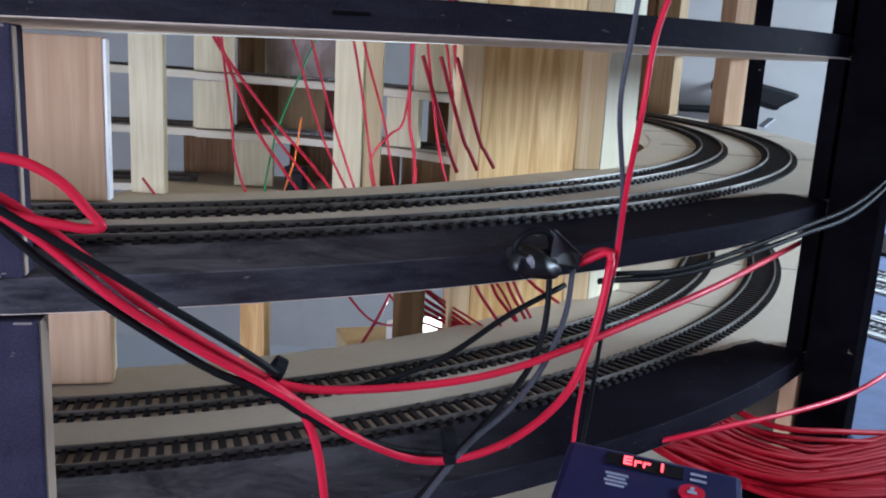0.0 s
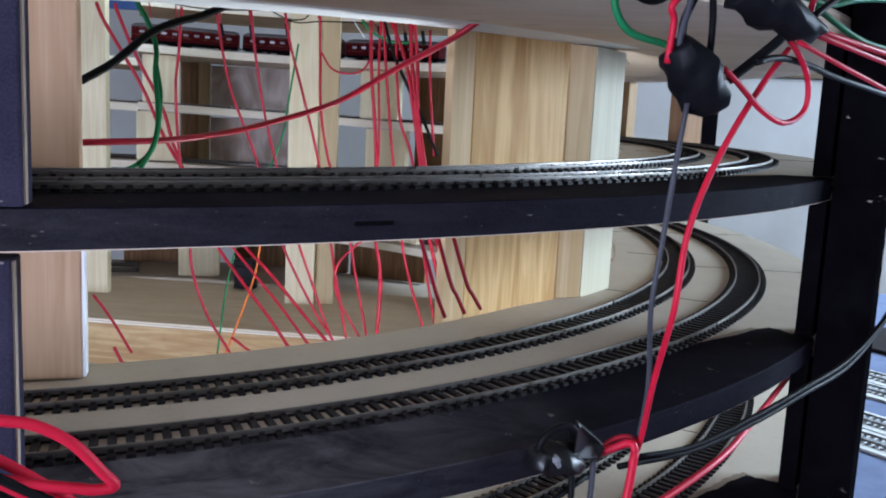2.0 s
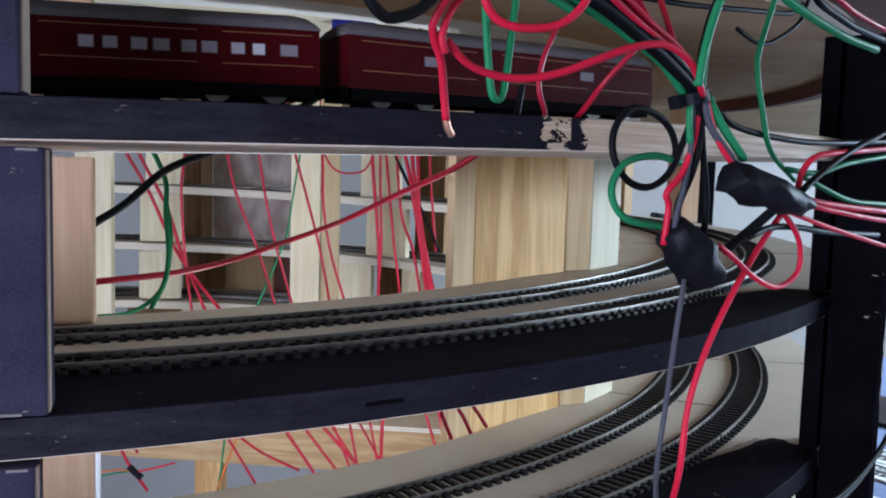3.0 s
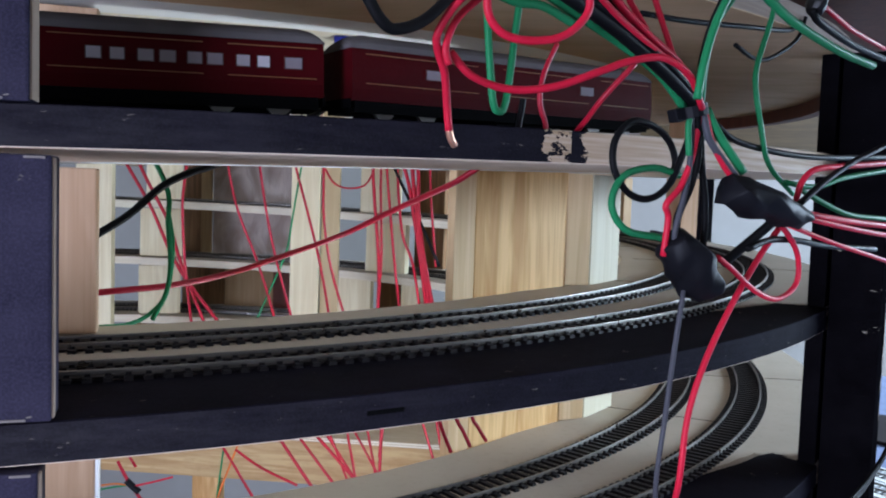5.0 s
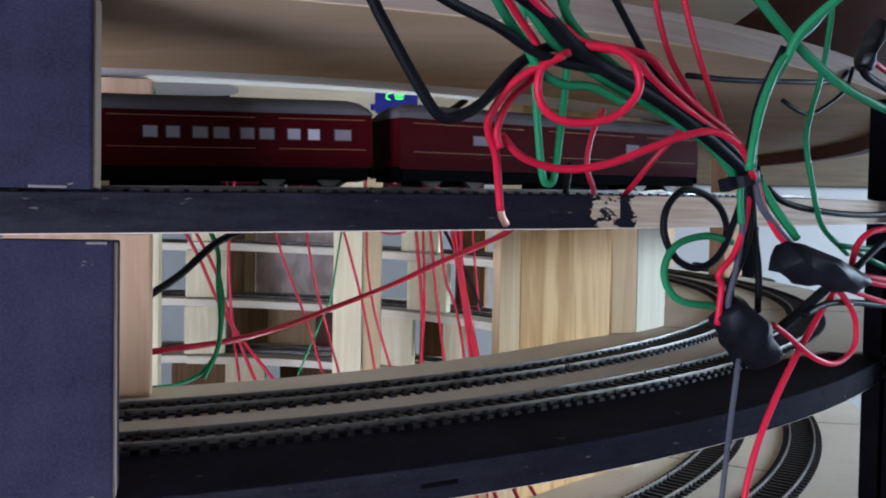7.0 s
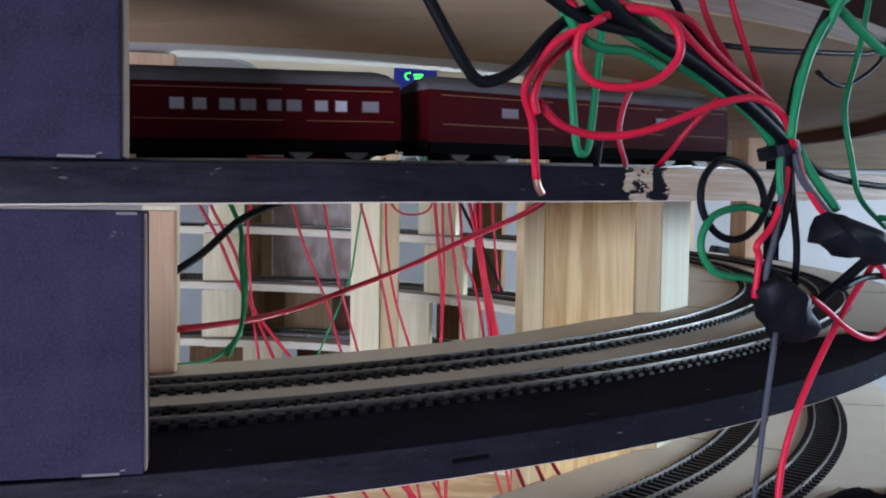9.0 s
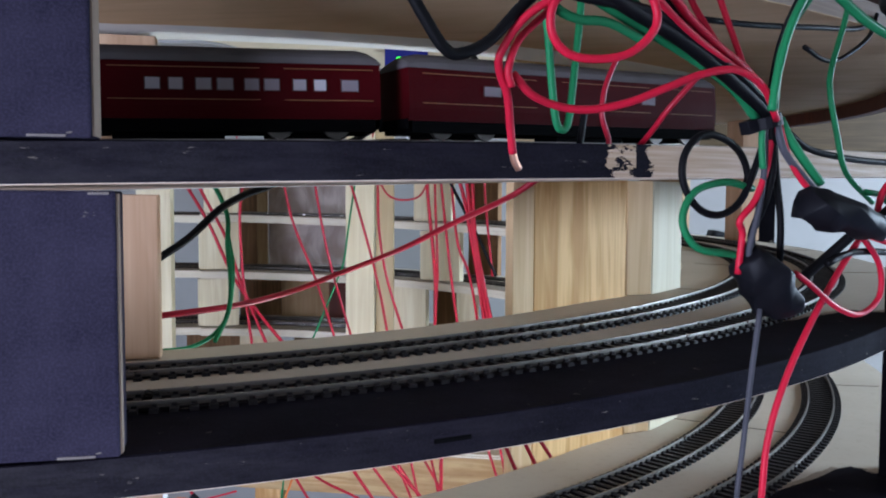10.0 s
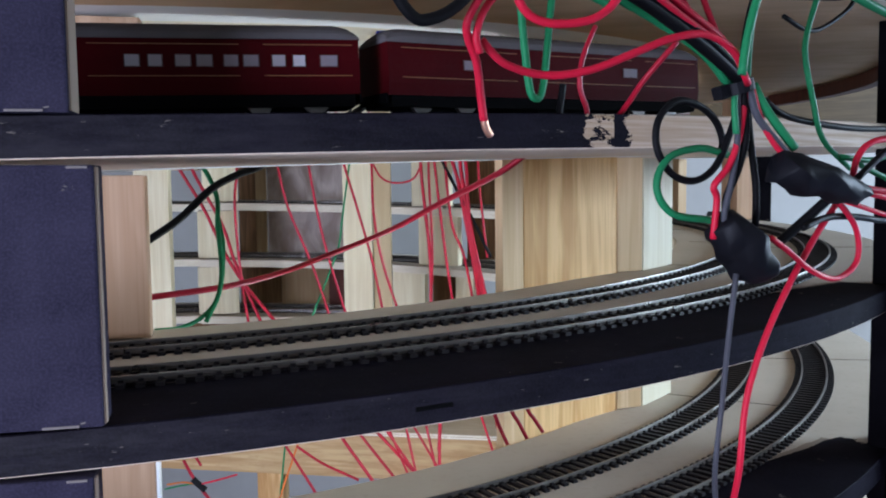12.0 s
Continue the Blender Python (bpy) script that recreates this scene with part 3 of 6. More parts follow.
PALE = "pale pine spacer board between the far decks"
for level, d0, d1 in FAR_PALE:
    far_board(level, 0.690, d0, d1, PINE_PALE, PALE, "far spacer boards")
for level, d0, d1, m in FAR_BROWN:
    far_board(level, 0.862, d0, d1, m, "brown wooden spacer board between the far decks", "far outer boards")

# a flat work lamp lying on its back on a stool, lit
lamp_base = new("work_lamp")
lamp_base.matrix_world = pose(*WORK_LAMP, 0, 0, 20)
tagged(lamp_base, "small flat white work lamp, lit, facing up inside the spiral", "lamp")
part("housing", box(0.115, 0.085, 0.022, (0, 0, -0.0125), 0.004), WHITE_EDGE, lamp_base)
part("diffuser", box(0.100, 0.070, 0.003, (0, 0, -0.0005), 0.001), GLOW_WHITE, lamp_base, "glowing white diffuser")
stool = new("stool")
stool.matrix_world = pose(WORK_LAMP[0], WORK_LAMP[1], 0, 0, 0, 20)
tagged(stool, "plain pine stool holding the work lamp", "stool")
top_z = WORK_LAMP[2] - 0.0238
part("seat", box(0.20, 0.18, 0.018, (0, 0, top_z - 0.009), 0.002), PINE_DULL, stool)
for sx in (-1, 1):
    for sy in (-1, 1):
        part("leg", box(0.024, 0.024, top_z - 0.0182, (sx * 0.082, sy * 0.072, (top_z - 0.0182) / 2), 0.002), PINE_DULL, stool)

# the top sheet, a grey plate for its cut-out, and the beam behind it
# The front overhang is unseen, sized to shade the loom below.
slab("top_sheet", 1.58, 1.515, 0.012, (-0.16, -0.4925, SHEET_Z + 0.006), PLY_PALE, label="pale plywood top sheet seen from below", category="sheet", kind="structure")
# The unseen right end is added to block side light from the upper decks.
slab("brown_sheet", 1.10, 1.515, 0.012, (1.182, -0.4925, SHEET_Z + 0.006), REDBROWN, label="dark brown board beside the top sheet", category="sheet", kind="structure")
slab("sheet_beam", 1.20, 0.02, 0.026, (0.10, 0.262, SHEET_Z - 0.0135), PINE_H3, -3.0, label="pale pine beam under the top sheet's edge", category="beam")
# Plate stands in for an opening; no hole is cut in the sheet.
bm = bmesh.new()
ring = []
for i in range(25):
    a = math.pi * i / 24 - math.pi / 2
    ring.append((0.045 + 0.055 * max(math.cos(a), 0) ** 0.8, -0.08 + 0.078 * math.sin(a)))
ring += [(-0.13, -0.002), (-0.13, -0.158)]
lo = [bm.verts.new((x, y, SHEET_Z - 0.004)) for x, y in ring]
hi = [bm.verts.new((x, y, SHEET_Z - 0.0004)) for x, y in ring]
bm.faces.new(lo)
bm.faces.new(hi[::-1])
for i in range(len(ring)):
    j = (i + 1) % len(ring)
    bm.faces.new((lo[i], lo[j], hi[j], hi[i]))
bmesh.ops.recalc_face_normals(bm, faces=bm.faces)
tagged(part("cutout_plate", bm, GREYPLATE), "grey rounded plate in place of a cut-out in the top sheet", "plate")
slab("cutout_edge", 0.20, 0.006, 0.012, (-0.03, 0.004, SHEET_Z - 0.0065), TAPE, label="black edge strip beside the cut-out plate", category="strip")
slab("blue_board", 1.3, 0.012, 0.10, (-0.1, 0.93, 1.335), BLUE, label="deep blue painted board behind the upper deck", category="board")


# ---- blue decoder box under the top sheet ----
def text(name, body, size, m4, material, parent=None, extrude=0.0003):
    cu = bpy.data.curves.new(name, "FONT")
    cu.body, cu.size, cu.extrude, cu.align_x, cu.align_y = body, size, extrude, "CENTER", "CENTER"
    ob = bpy.data.objects.new(name, cu)
    scene.collection.objects.link(ob)
    bpy.context.view_layer.update()
    me = bpy.data.meshes.new_from_object(ob)
    bpy.data.objects.remove(ob)
    me.materials.clear()
    me.materials.append(material)
    ob = new(name, me)
    if parent is not None:
        ob.parent = parent
    ob.matrix_local = m4
    return ob


decoder = new("decoder_box")
decoder.matrix_world = pose(0.3125, -0.10, SHEET_Z)
tagged(decoder, "small deep blue electronics box with a lit green display", "electronics")
part("body", box(0.054, 0.018, 0.036, (0, 0, -0.019), 0.0015), BLUEBOX, decoder)
for s in (-1, 1):
    part("lug", box(0.006, 0.012, 0.007, (s * 0.0297, 0, -0.030), 0.0008), BLUEBOX, decoder)
bm = bmesh.new()
for i in range(9):
    a = radians(70 + 220 * i / 9)
    box(0.0022, 0.0006, 0.0013, (-0.008 + 0.0042 * math.cos(a), -0.0094, -0.017 + 0.0042 * math.sin(a)), bm=bm)
part("display_ring", bm, GLOW_GREEN, decoder, "glowing green crescent mark")
for k, (x, z, w) in enumerate(((0.004, -0.0155, 0.012), (0.004, -0.0195, 0.010))):
    part("display_line", box(w, 0.0006, 0.0022, (x, -0.0094, z)), GLOW_GREEN, decoder, "glowing green line of unreadable letters")
part("connector", box(0.016, 0.010, 0.014, (-0.010, 0.0, -0.0445), 0.001), MINT, decoder, "mint green screw connector")


# ---- trains ----
def coach(level, r, d0, d1, side, windows, label, tall=0.0046):
    """A coach standing on the rails between the angles d0 and d1. Its body is straight; side: +1 when the outer side is seen."""
    mid = (d0 + d1) / 2
    length = 2 * r * math.sin(radians(abs(d1 - d0)) / 2)
    c = new("railway_coach")
    c.matrix_world = Matrix.Translation(P(r * math.cos(radians(d1 - d0) / 2) + 0.004, mid, height(level, mid) + 0.0042)) @ pose(0, 0, 0, 0, -math.degrees(math.atan(RISE / (2 * math.pi * r))), mid)
    tagged(c, label, "coach", "coaches of the train")
    hw = 0.0165
    # body: tumblehome profile swept along x
    bm = bmesh.new()
    prof = [(-hw + 0.001, 0.0100), (-hw, 0.016), (-hw, 0.026), (-hw + 0.0008, 0.0362), (hw - 0.0008, 0.0362), (hw, 0.026), (hw, 0.016), (hw - 0.001, 0.0100)]
    ends = [[bm.verts.new((s * (length / 2 - 0.001), y, z)) for y, z in prof] for s in (-1, 1)]
    n = len(prof)
    for j in range(n):
        bm.faces.new((ends[0][j], ends[0][(j + 1) % n], ends[1][(j + 1) % n], ends[1][j]))
    bm.faces.new(ends[0][::-1])
    bm.faces.new(ends[1])
    bmesh.ops.recalc_face_normals(bm, faces=bm.faces)
    part("body", bm, MAROON, c)
    bm = bmesh.new()
    rp = [(hw * math.cos(radians(a)) * 1.02, 0.0360 + 0.0088 * math.sin(radians(a)) ** 0.8) for a in range(0, 181, 15)]
    n = len(rp)
    steps = [(s * (length / 2 - d), k) for s, d, k in ((-1, 0.0004, 0.25), (-1, 0.002, 0.55), (-1, 0.006, 0.85), (-1, 0.012, 1), (1, 0.012, 1), (1, 0.006, 0.85), (1, 0.002, 0.55), (1, 0.0004, 0.25))]
    rows = [[bm.verts.new((x, y * (0.93 + 0.07 * k), 0.0360 + (z - 0.0360) * k)) for y, z in rp] for x, k in steps]
    for p, w in zip(rows, rows[1:]):
        for j in range(n):
            bm.faces.new((p[j], p[(j + 1) % n], w[(j + 1) % n], w[j]))
    bm.faces.new(rows[0][::-1])
    bm.faces.new(rows[-1])
    bmesh.ops.recalc_face_normals(bm, faces=bm.faces)
    part("roof", bm, ROOFGREY, c, "grey curved roof")
    for s in (-1, 1):
        for z in (0.0335, 0.0188):
            for x, w in ((-0.30, 0.32), (0.09, 0.30), (0.385, 0.19)):
                part("lining", box(length * w, 0.0004, 0.00035, (length * x, s * (hw - (0.0004 if z > 0.03 else -0.0001)), z)), LINING, c, "thin dull yellow lining stripe")
        for x, w in ((p, 0.82 * q) for p, q in windows):
            win = part("window", box(w + 0.0012, 0.0006, tall + 0.0009, (x * length, s * (hw + 0.0000), 0.0275 - tall / 3)), DARKFRAME, c)
            part("pane", box(w, 0.0006, tall, (x * length, s * (hw + 0.0003), 0.0275 - tall / 3)), PANE, win, "bright pane")
    part("underframe", box(length * 0.97, 0.030, 0.0062, (0, 0, 0.0072)), FRAMEBLACK, c)
    part("battery_box", box(0.05, 0.020, 0.006, (0.012, 0, 0.0030), 0.0006), FRAMEBLACK, c)
    for sx in (-1, 1):
        bogie = part("bogie", box(0.040, 0.019, 0.0048, (sx * length * 0.34, 0, 0.0046), 0.0006), FRAMEBLACK, c)
        for wx in (-0.0135, 0.0135):
            for sy in (-1, 1):
                part("wheel", cyl(0.0068, 0.0028, (sx * length * 0.34 + wx, sy * 0.0112, 0.0075), 18, m=pose(0, 0, 0, 90, 0, 0)), WHEEL, bogie)
        part("buffer_beam", box(0.0012, 0.030, 0.005, (sx * (length / 2 - 0.0005), 0, 0.0085)), FRAMEBLACK, c)
        part("coupling", box(0.008, 0.003, 0.002, (sx * (length / 2 + 0.003), 0, 0.0075), 0.0004), FRAMEBLACK, c, "black hook coupling")
    return c


many = [(-0.455, 0.0080), (-0.400, 0.0080), (-0.340, 0.0080), (-0.285, 0.0080), (-0.215, 0.0080), (-0.160, 0.0080), (0.026, 0.0074), (0.071, 0.0070), (0.126, 0.0079), (0.169, 0.0082), (0.223, 0.0074), (0.264, 0.0080), (0.322, 0.0071), (0.365, 0.0066), (0.429, 0.0095)]
few = [(-0.272, 0.0125), (0.232, 0.0125)]
maroon = "maroon model railway coach with a grey roof"
coach(1, TRACK_R[1], 25.2, 40.9, 1, few, maroon, 0.0046)
coach(1, TRACK_R[1], 9.0, 24.7, 1, many, "maroon model railway coach with a row of bright windows", 0.0050)
for d0 in (143.2, 161.6, 180.0):
    coach(1, TRACK_R[0], d0, d0 + 17.6, -1, [(-0.4 + 0.1 * i, 0.012) for i in range(9)], "dark maroon model railway coach on the far upper deck")

# ---- taped joints, ties ----
def lump(name, a, b, r0, r1, material, label, category, flat=0.8):
    """A taped joint: a lumpy spindle between two places."""
    a, b = Vector(a), Vector(b)
    bm = bmesh.new()
    axis = (b - a)
    q = axis.to_track_quat("Z", "Y")
    n, m = 6, 8
    rings = []
    for i in range(n + 1):
        f = i / n
        rad = (r0 + (r1 - r0) * f) * (0.42 + 0.58 * math.sin(math.pi * (f * 0.86 + 0.07)) ** 0.55)
        ring = []
        for j in range(m):
            t = 2 * math.pi * (j + 0.35 * i) / m
            k = 1 + 0.6 * noise.noise(Vector((f * 3.1, math.cos(t) * 1.3, math.sin(t) * 1.3 + r0 * 900)))
            slip = 0.06 * noise.noise(Vector((i * 1.7, j * 2.3, r1 * 700)))
            ring.append(bm.verts.new(a + axis * (f + slip) + q @ Vector((rad * k * math.cos(t), rad * k * flat * math.sin(t), 0))))
        rings.append(ring)
    for p, w in zip(rings, rings[1:]):
        for j in range(m):
            bm.faces.new((p[j], p[(j + 1) % m], w[(j + 1) % m], w[j]))
    bm.faces.new(rings[0][::-1])
    bm.faces.new(rings[-1])
    bmesh.ops.recalc_face_normals(bm, faces=bm.faces)
    bmesh.ops.bevel(bm, geom=bm.edges[:], offset=0.07 * min(r0, r1), segments=1, profile=0.5, affect="EDGES")
    return tagged(part(name, bm, material, smooth=True), label, category)


lump("taped_joint", (0.528, -0.820, 1.100), (0.573, -0.797, 1.088), 0.0128, 0.0088, TAPE, "lumpy joint wrapped in black tape", "joint")
lump("taped_joint", (0.506, -0.815, 1.077), (0.528, -0.802, 1.053), 0.0125, 0.0135, TAPE, "lumpy joint wrapped in black tape", "joint")
lump("taped_joint", (0.464, -0.782, 0.881), (0.488, -0.767, 0.874), 0.0105, 0.0105, TAPE_SHINY, "lumpy joint wrapped in black tape at the deck's edge", "joint")

lump("taped_joint", (0.6199, -0.7133, 1.2270), (0.6060, -0.7250, 1.1995), 0.0058, 0.0070, TAPE_SHINY, "joint wrapped in shiny black tape beside the post", "joint")


def tape_flap(front, back, label):
    """A wrap of tape pinched to a ridge at the top, with a hollow underneath."""
    bm = bmesh.new()
    a = [bm.verts.new(p) for p in front]
    b = [bm.verts.new(p) for p in back]
    mid = bm.verts.new(sum((Vector(p) for p in front), Vector()) / 4 + Vector((0.002, 0.006, 0.001)))
    for i in range(4):
        j = (i + 1) % 4
        bm.faces.new((a[i], a[j], mid))
        bm.faces.new((a[j], a[i], b[i], b[j]))
    bm.faces.new(b[::-1])
    bmesh.ops.recalc_face_normals(bm, faces=bm.faces)
    bmesh.ops.bevel(bm, geom=bm.edges[:], offset=0.0009, segments=2, profile=0.5, affect="EDGES")
    return tagged(part("tape_flap", bm, TAPE_SHINY), label, "tape")


tape_flap([(0.4854, -0.7744, 0.8967), (0.5022, -0.7636, 0.8811), (0.5003, -0.7649, 0.8742), (0.4839, -0.7753, 0.8781)],
          [(0.4873, -0.7590, 0.8934), (0.5048, -0.7475, 0.8771), (0.5027, -0.7489, 0.8700), (0.4857, -0.7601, 0.8741)],
          "pinched flap of shiny black tape over two cables")
# Grey blob added for the highlight on the tape, its brightness in the colour.
lump("highlight_blob", (0.4725, -0.7850, 0.8835), (0.4752, -0.7835, 0.8775), 0.0027, 0.0022, HIGHLIGHT, "small grey highlight blob on a taped joint", "glue")


def cable_tie(place, axis, r, label):
    q = Vector(axis).to_track_quat("Z", "Y")
    t = new("cable_tie")
    t.matrix_world = Matrix.LocRotScale(place, q, None)
    tagged(t, label, "cable tie", "cable ties")
    bm = bmesh.new()
    n = 18
    for z0, z1 in ((-0.0024, 0.0024),):
        vs = []
        for i in range(n):
            a = 2 * math.pi * i / n
            vs.append([bm.verts.new((rr * math.cos(a), rr * math.sin(a), z)) for rr, z in ((r, z0), (r + 0.0012, z0), (r + 0.0012, z1), (r, z1))])
        for i in range(n):
            p, w = vs[i], vs[(i + 1) % n]
            for j in range(4):
                bm.faces.new((p[j], p[(j + 1) % 4], w[(j + 1) % 4], w[j]))
    bmesh.ops.recalc_face_normals(bm, faces=bm.faces)
    part("band", bm, TAPE, t)
    part("head", box(0.006, 0.005, 0.0055, (0.0, -(r + 0.003), 0), 0.0006), TAPE, t)
    return t


cable_tie((0.357, -0.842, 0.834), (0.8, 0.25, -0.5), 0.0062, "black nylon cable tie round red and black cables")
cable_tie((0.438, -0.823, 0.797), (0.9, 0.3, 0.1), 0.0062, "black nylon cable tie round red and black cables")
cable_tie((0.510, -0.822, 1.133), (0.25, 0.1, -0.9), 0.0056, "black tape tie round the loom")

# ---- throttle with a red display ----
throttle = new("throttle")
tagged(throttle, "dark blue train controller with a lit red display", "controller")
ax = Vector((0.0218, -0.0056, -0.0010)).normalized()
ay = Vector((0.0082, 0.0398, 0.0032))
ay = (ay - ax * ay.dot(ax)).normalized()
az = ax.cross(ay)
rot = Matrix((ax, ay, az)).transposed().to_4x4()
throttle.matrix_world = Matrix.Translation((0.5275, -0.8500, 0.8057)) @ rot
part("case", box(0.078, 0.075, 0.022, (0.0035, -0.0275, -0.0125), 0.003), BLUEDARK, throttle)
part("display_window", box(0.034, 0.010, 0.0006, (0.0, 0.0, -0.0012)), BLACKW, throttle)
text("display_text", "Err 1", 0.0098, pose(0, 0, -0.0006), GLOW_RED, throttle)
for i, w in enumerate((0.010, 0.008, 0.010, 0.008)):
    part("print_line", box(w, 0.0013, 0.0004, (-0.011, -0.0125 - 0.003 * i, -0.0013)), PRINT, throttle, "line of unreadable print")
for i in range(2):
    part("print_line", box(0.007, 0.0017, 0.0004, (0.0235, 0.002 - 0.005 * i, -0.0013)), PRINT, throttle, "line of unreadable print")
part("button", cyl(0.0055, 0.0018, (0.021, -0.0150, -0.0008), 24), RED, throttle, "red round push button")
bm = box(0.0016, 0.004, 0.0004, (0.021, -0.0140, 0.0003))
box(0.004, 0.0016, 0.0004, (0.021, -0.0160, 0.0003), bm=bm)
part("arrow_mark", bm, PRINT, throttle)

# ---- yard board beyond the post ----
slab("yard_board", 1.71, 2.2, 0.018, (1.615, -0.35, 0.691), BLUEGREY, label="blue-grey painted layout board beyond the spiral", category="board", kind="structure")


def straight_track(a, b, z):
    a, b = Vector((*a, z)), Vector((*b, z))
    d = b - a
    t = new("railway_track")
    ang = math.atan2(d.y, d.x)
    t.matrix_world = Matrix.Translation(a) @ Matrix.Rotation(ang, 4, "Z")
    tagged(t, "straight model railway track on pale ballast", "track", "yard tracks")
    n = int(d.length / PITCH)
    part("ballast", box(d.length, 0.066, 0.003, (d.length / 2, 0, 0.0016)), BALLAST, t, "pale grey ballast bed")
    for s in (-1, 1):
        part("rail", box(d.length, 0.001, 0.0025, (d.length / 2, s * GAUGE, 0.0064)), RAIL, t)
    verts, faces = [], []
    for i in range(n):
        k = len(verts)
        verts.extend((v[0] + (i + 0.5) * PITCH, v[1], v[2] + 0.0031) for v in sv)
        faces.extend(tuple(j + k for j in f) for f in sf)
    me = bpy.data.meshes.new("sleeper_strip")
    me.from_pydata(verts, [], faces)
    me.materials.append(YARDTIE)
    ob = new("sleeper_strip", me)
    ob.parent = t
    tagged(ob, kind="stuff")


for x, y, back in ((1.060, 0.006, 0.24), (0.950, -0.205, 0.03)):
    for off in (-0.036, 0.036):
        cx, cy = x + 0.834 * off, y + 0.552 * off
        straight_track((cx - 0.552 * back, cy + 0.834 * back), (cx + 0.552 * 0.7, cy - 0.834 * 0.7), 0.7002)
slab("dark_mat", 0.80, 0.19, 0.006, (1.235, 0.275, 0.7035), SLEEPER, -56.5, label="dark flat mat lying on the layout board", category="mat")

# ---- black lamp on the wall ----
lamp = new("wall_lamp")
lamp.matrix_world = pose(1.265, 1.44, 0.955)
tagged(lamp, "black angled lamp head on a short black bracket", "lamp")
bm = box(0.25, 0.075, 0.056, (0.0, 0, 0.0), 0.012, m=pose(0, 0, 0, 0, 12, 0))
for v in bm.verts:
    if v.co.x > 0.08 and v.co.z < -0.02:
        v.co.x -= 0.045
part("head", bm, BLACKW, lamp)
part("lens", box(0.006, 0.058, 0.040, (0.100, -0.004, -0.024), 0.001, m=pose(0, 0, 0, 0, 48, 0)), GREYPLATE, lamp, "grey glass front")
part("arm", cyl(0.011, 0.14, (-0.148, 0.0, -0.060), 14, m=pose(0, 0, 0, 0, 90, 0)), BLACKW, lamp)
part("bracket", box(0.012, 0.05, 0.13, (-0.085, 0.0, -0.030), 0.002), BLACKW, lamp)
part("wall_arm", box(0.016, 0.115, 0.016, (-0.085, 0.054, 0.02)), BLACKW, lamp)


# ---- wires ----
def spline(points, per=5):
    pts = [Vector(p) for p in points]
    pts = [pts[0] * 2 - pts[1]] + pts + [pts[-1] * 2 - pts[-2]]
    out = []
    for i in range(1, len(pts) - 2):
        p0, p1, p2, p3 = pts[i - 1:i + 3]
        for k in range(per):
            t = k / per
            out.append(0.5 * ((2 * p1) + (p2 - p0) * t + (2 * p0 - 5 * p1 + 4 * p2 - p3) * t * t + (3 * p1 - p0 - 3 * p2 + p3) * t ** 3))
    out.append(pts[-2])
    return out


def wire(name, material, radius, points, label):
    """A round insulated wire along a smooth line."""
    line = spline(points)
    n = 8
    verts, faces = [], []
    up = Vector((0.3, 0.2, 0.93))
    for i, p in enumerate(line):
        d = (line[min(i + 1, len(line) - 1)] - line[max(i - 1, 0)])
        d = d.normalized() if d.length > 1e-9 else Vector((0, 0, 1))
        side = up - d * up.dot(d)
        if side.length < 1e-3:
            side = Vector((1, 0, 0)) - d * d.x
        side.normalize()
        up = side
        other = d.cross(side)
        verts += [p + (side * math.cos(2 * math.pi * j / n) + other * math.sin(2 * math.pi * j / n)) * radius for j in range(n)]
    for i in range(len(line) - 1):
        for j in range(n):
            k = i * n
            faces.append((k + j, k + (j + 1) % n, k + n + (j + 1) % n, k + n + j))
    faces.append(tuple(range(n))[::-1])
    faces.append(tuple(range((len(line) - 1) * n, len(line) * n)))
    me = bpy.data.meshes.new(name)
    me.from_pydata(verts, [], faces)
    me.materials.append(material)
    me.polygons.foreach_set("use_smooth", [True] * len(me.polygons))
    ob = new(name, me)
    return tagged(ob, label, "cable" if "cable" in name or "sleeve" in name else "wire")


# cables along the outside of the spiral
wire("red_cable", RED, 0.0021, [(0.2475, -0.8913, 0.9223), (0.2583, -0.8874, 0.9158), (0.2692, -0.8834, 0.9072), (0.2824, -0.8784, 0.8950), (0.3000, -0.8717, 0.8766), (0.3164, -0.8651, 0.8622), (0.3382, -0.8560, 0.8453), (0.3576, -0.8472, 0.8314), (0.3755, -0.8386, 0.8252), (0.4055, -0.8236, 0.8221), (0.4377, -0.8061, 0.8211), (0.4664, -0.7890, 0.8232), (0.4970, -0.7692, 0.8294), (0.5303, -0.7456, 0.8371), (0.5888, -0.6965, 0.8494), (0.6361, -0.6310, 0.8513), (0.7169, -0.5103, 0.8521)], "thick red insulated cable slung along the spiral's front")
wire("red_cable", RED, 0.0021, [(0.2510, -0.8955, 0.9355), (0.2621, -0.8923, 0.9324), (0.2714, -0.8895, 0.9301), (0.2827, -0.8860, 0.9227), (0.2921, -0.8830, 0.9109), (0.2959, -0.8817, 0.9054), (0.2899, -0.8837, 0.9047), (0.2840, -0.8856, 0.9058), (0.2686, -0.8904, 0.9091), (0.2610, -0.8926, 0.9112), (0.2498, -0.8958, 0.9143)], "thick red insulated cable doubled back in a loop")
wire("red_cable", RED, 0.0021, [(0.2510, -0.8976, 0.9164), (0.2613, -0.8932, 0.9102), (0.2756, -0.8875, 0.8984), (0.2983, -0.8788, 0.8753), (0.3226, -0.8687, 0.8557), (0.3555, -0.8543, 0.8321), (0.3694, -0.8469, 0.8192), (0.3768, -0.8422, 0.7986), (0.3806, -0.8391, 0.7705), (0.3824, -0.8368, 0.7459)], "thick red insulated cable slung along the spiral's front")
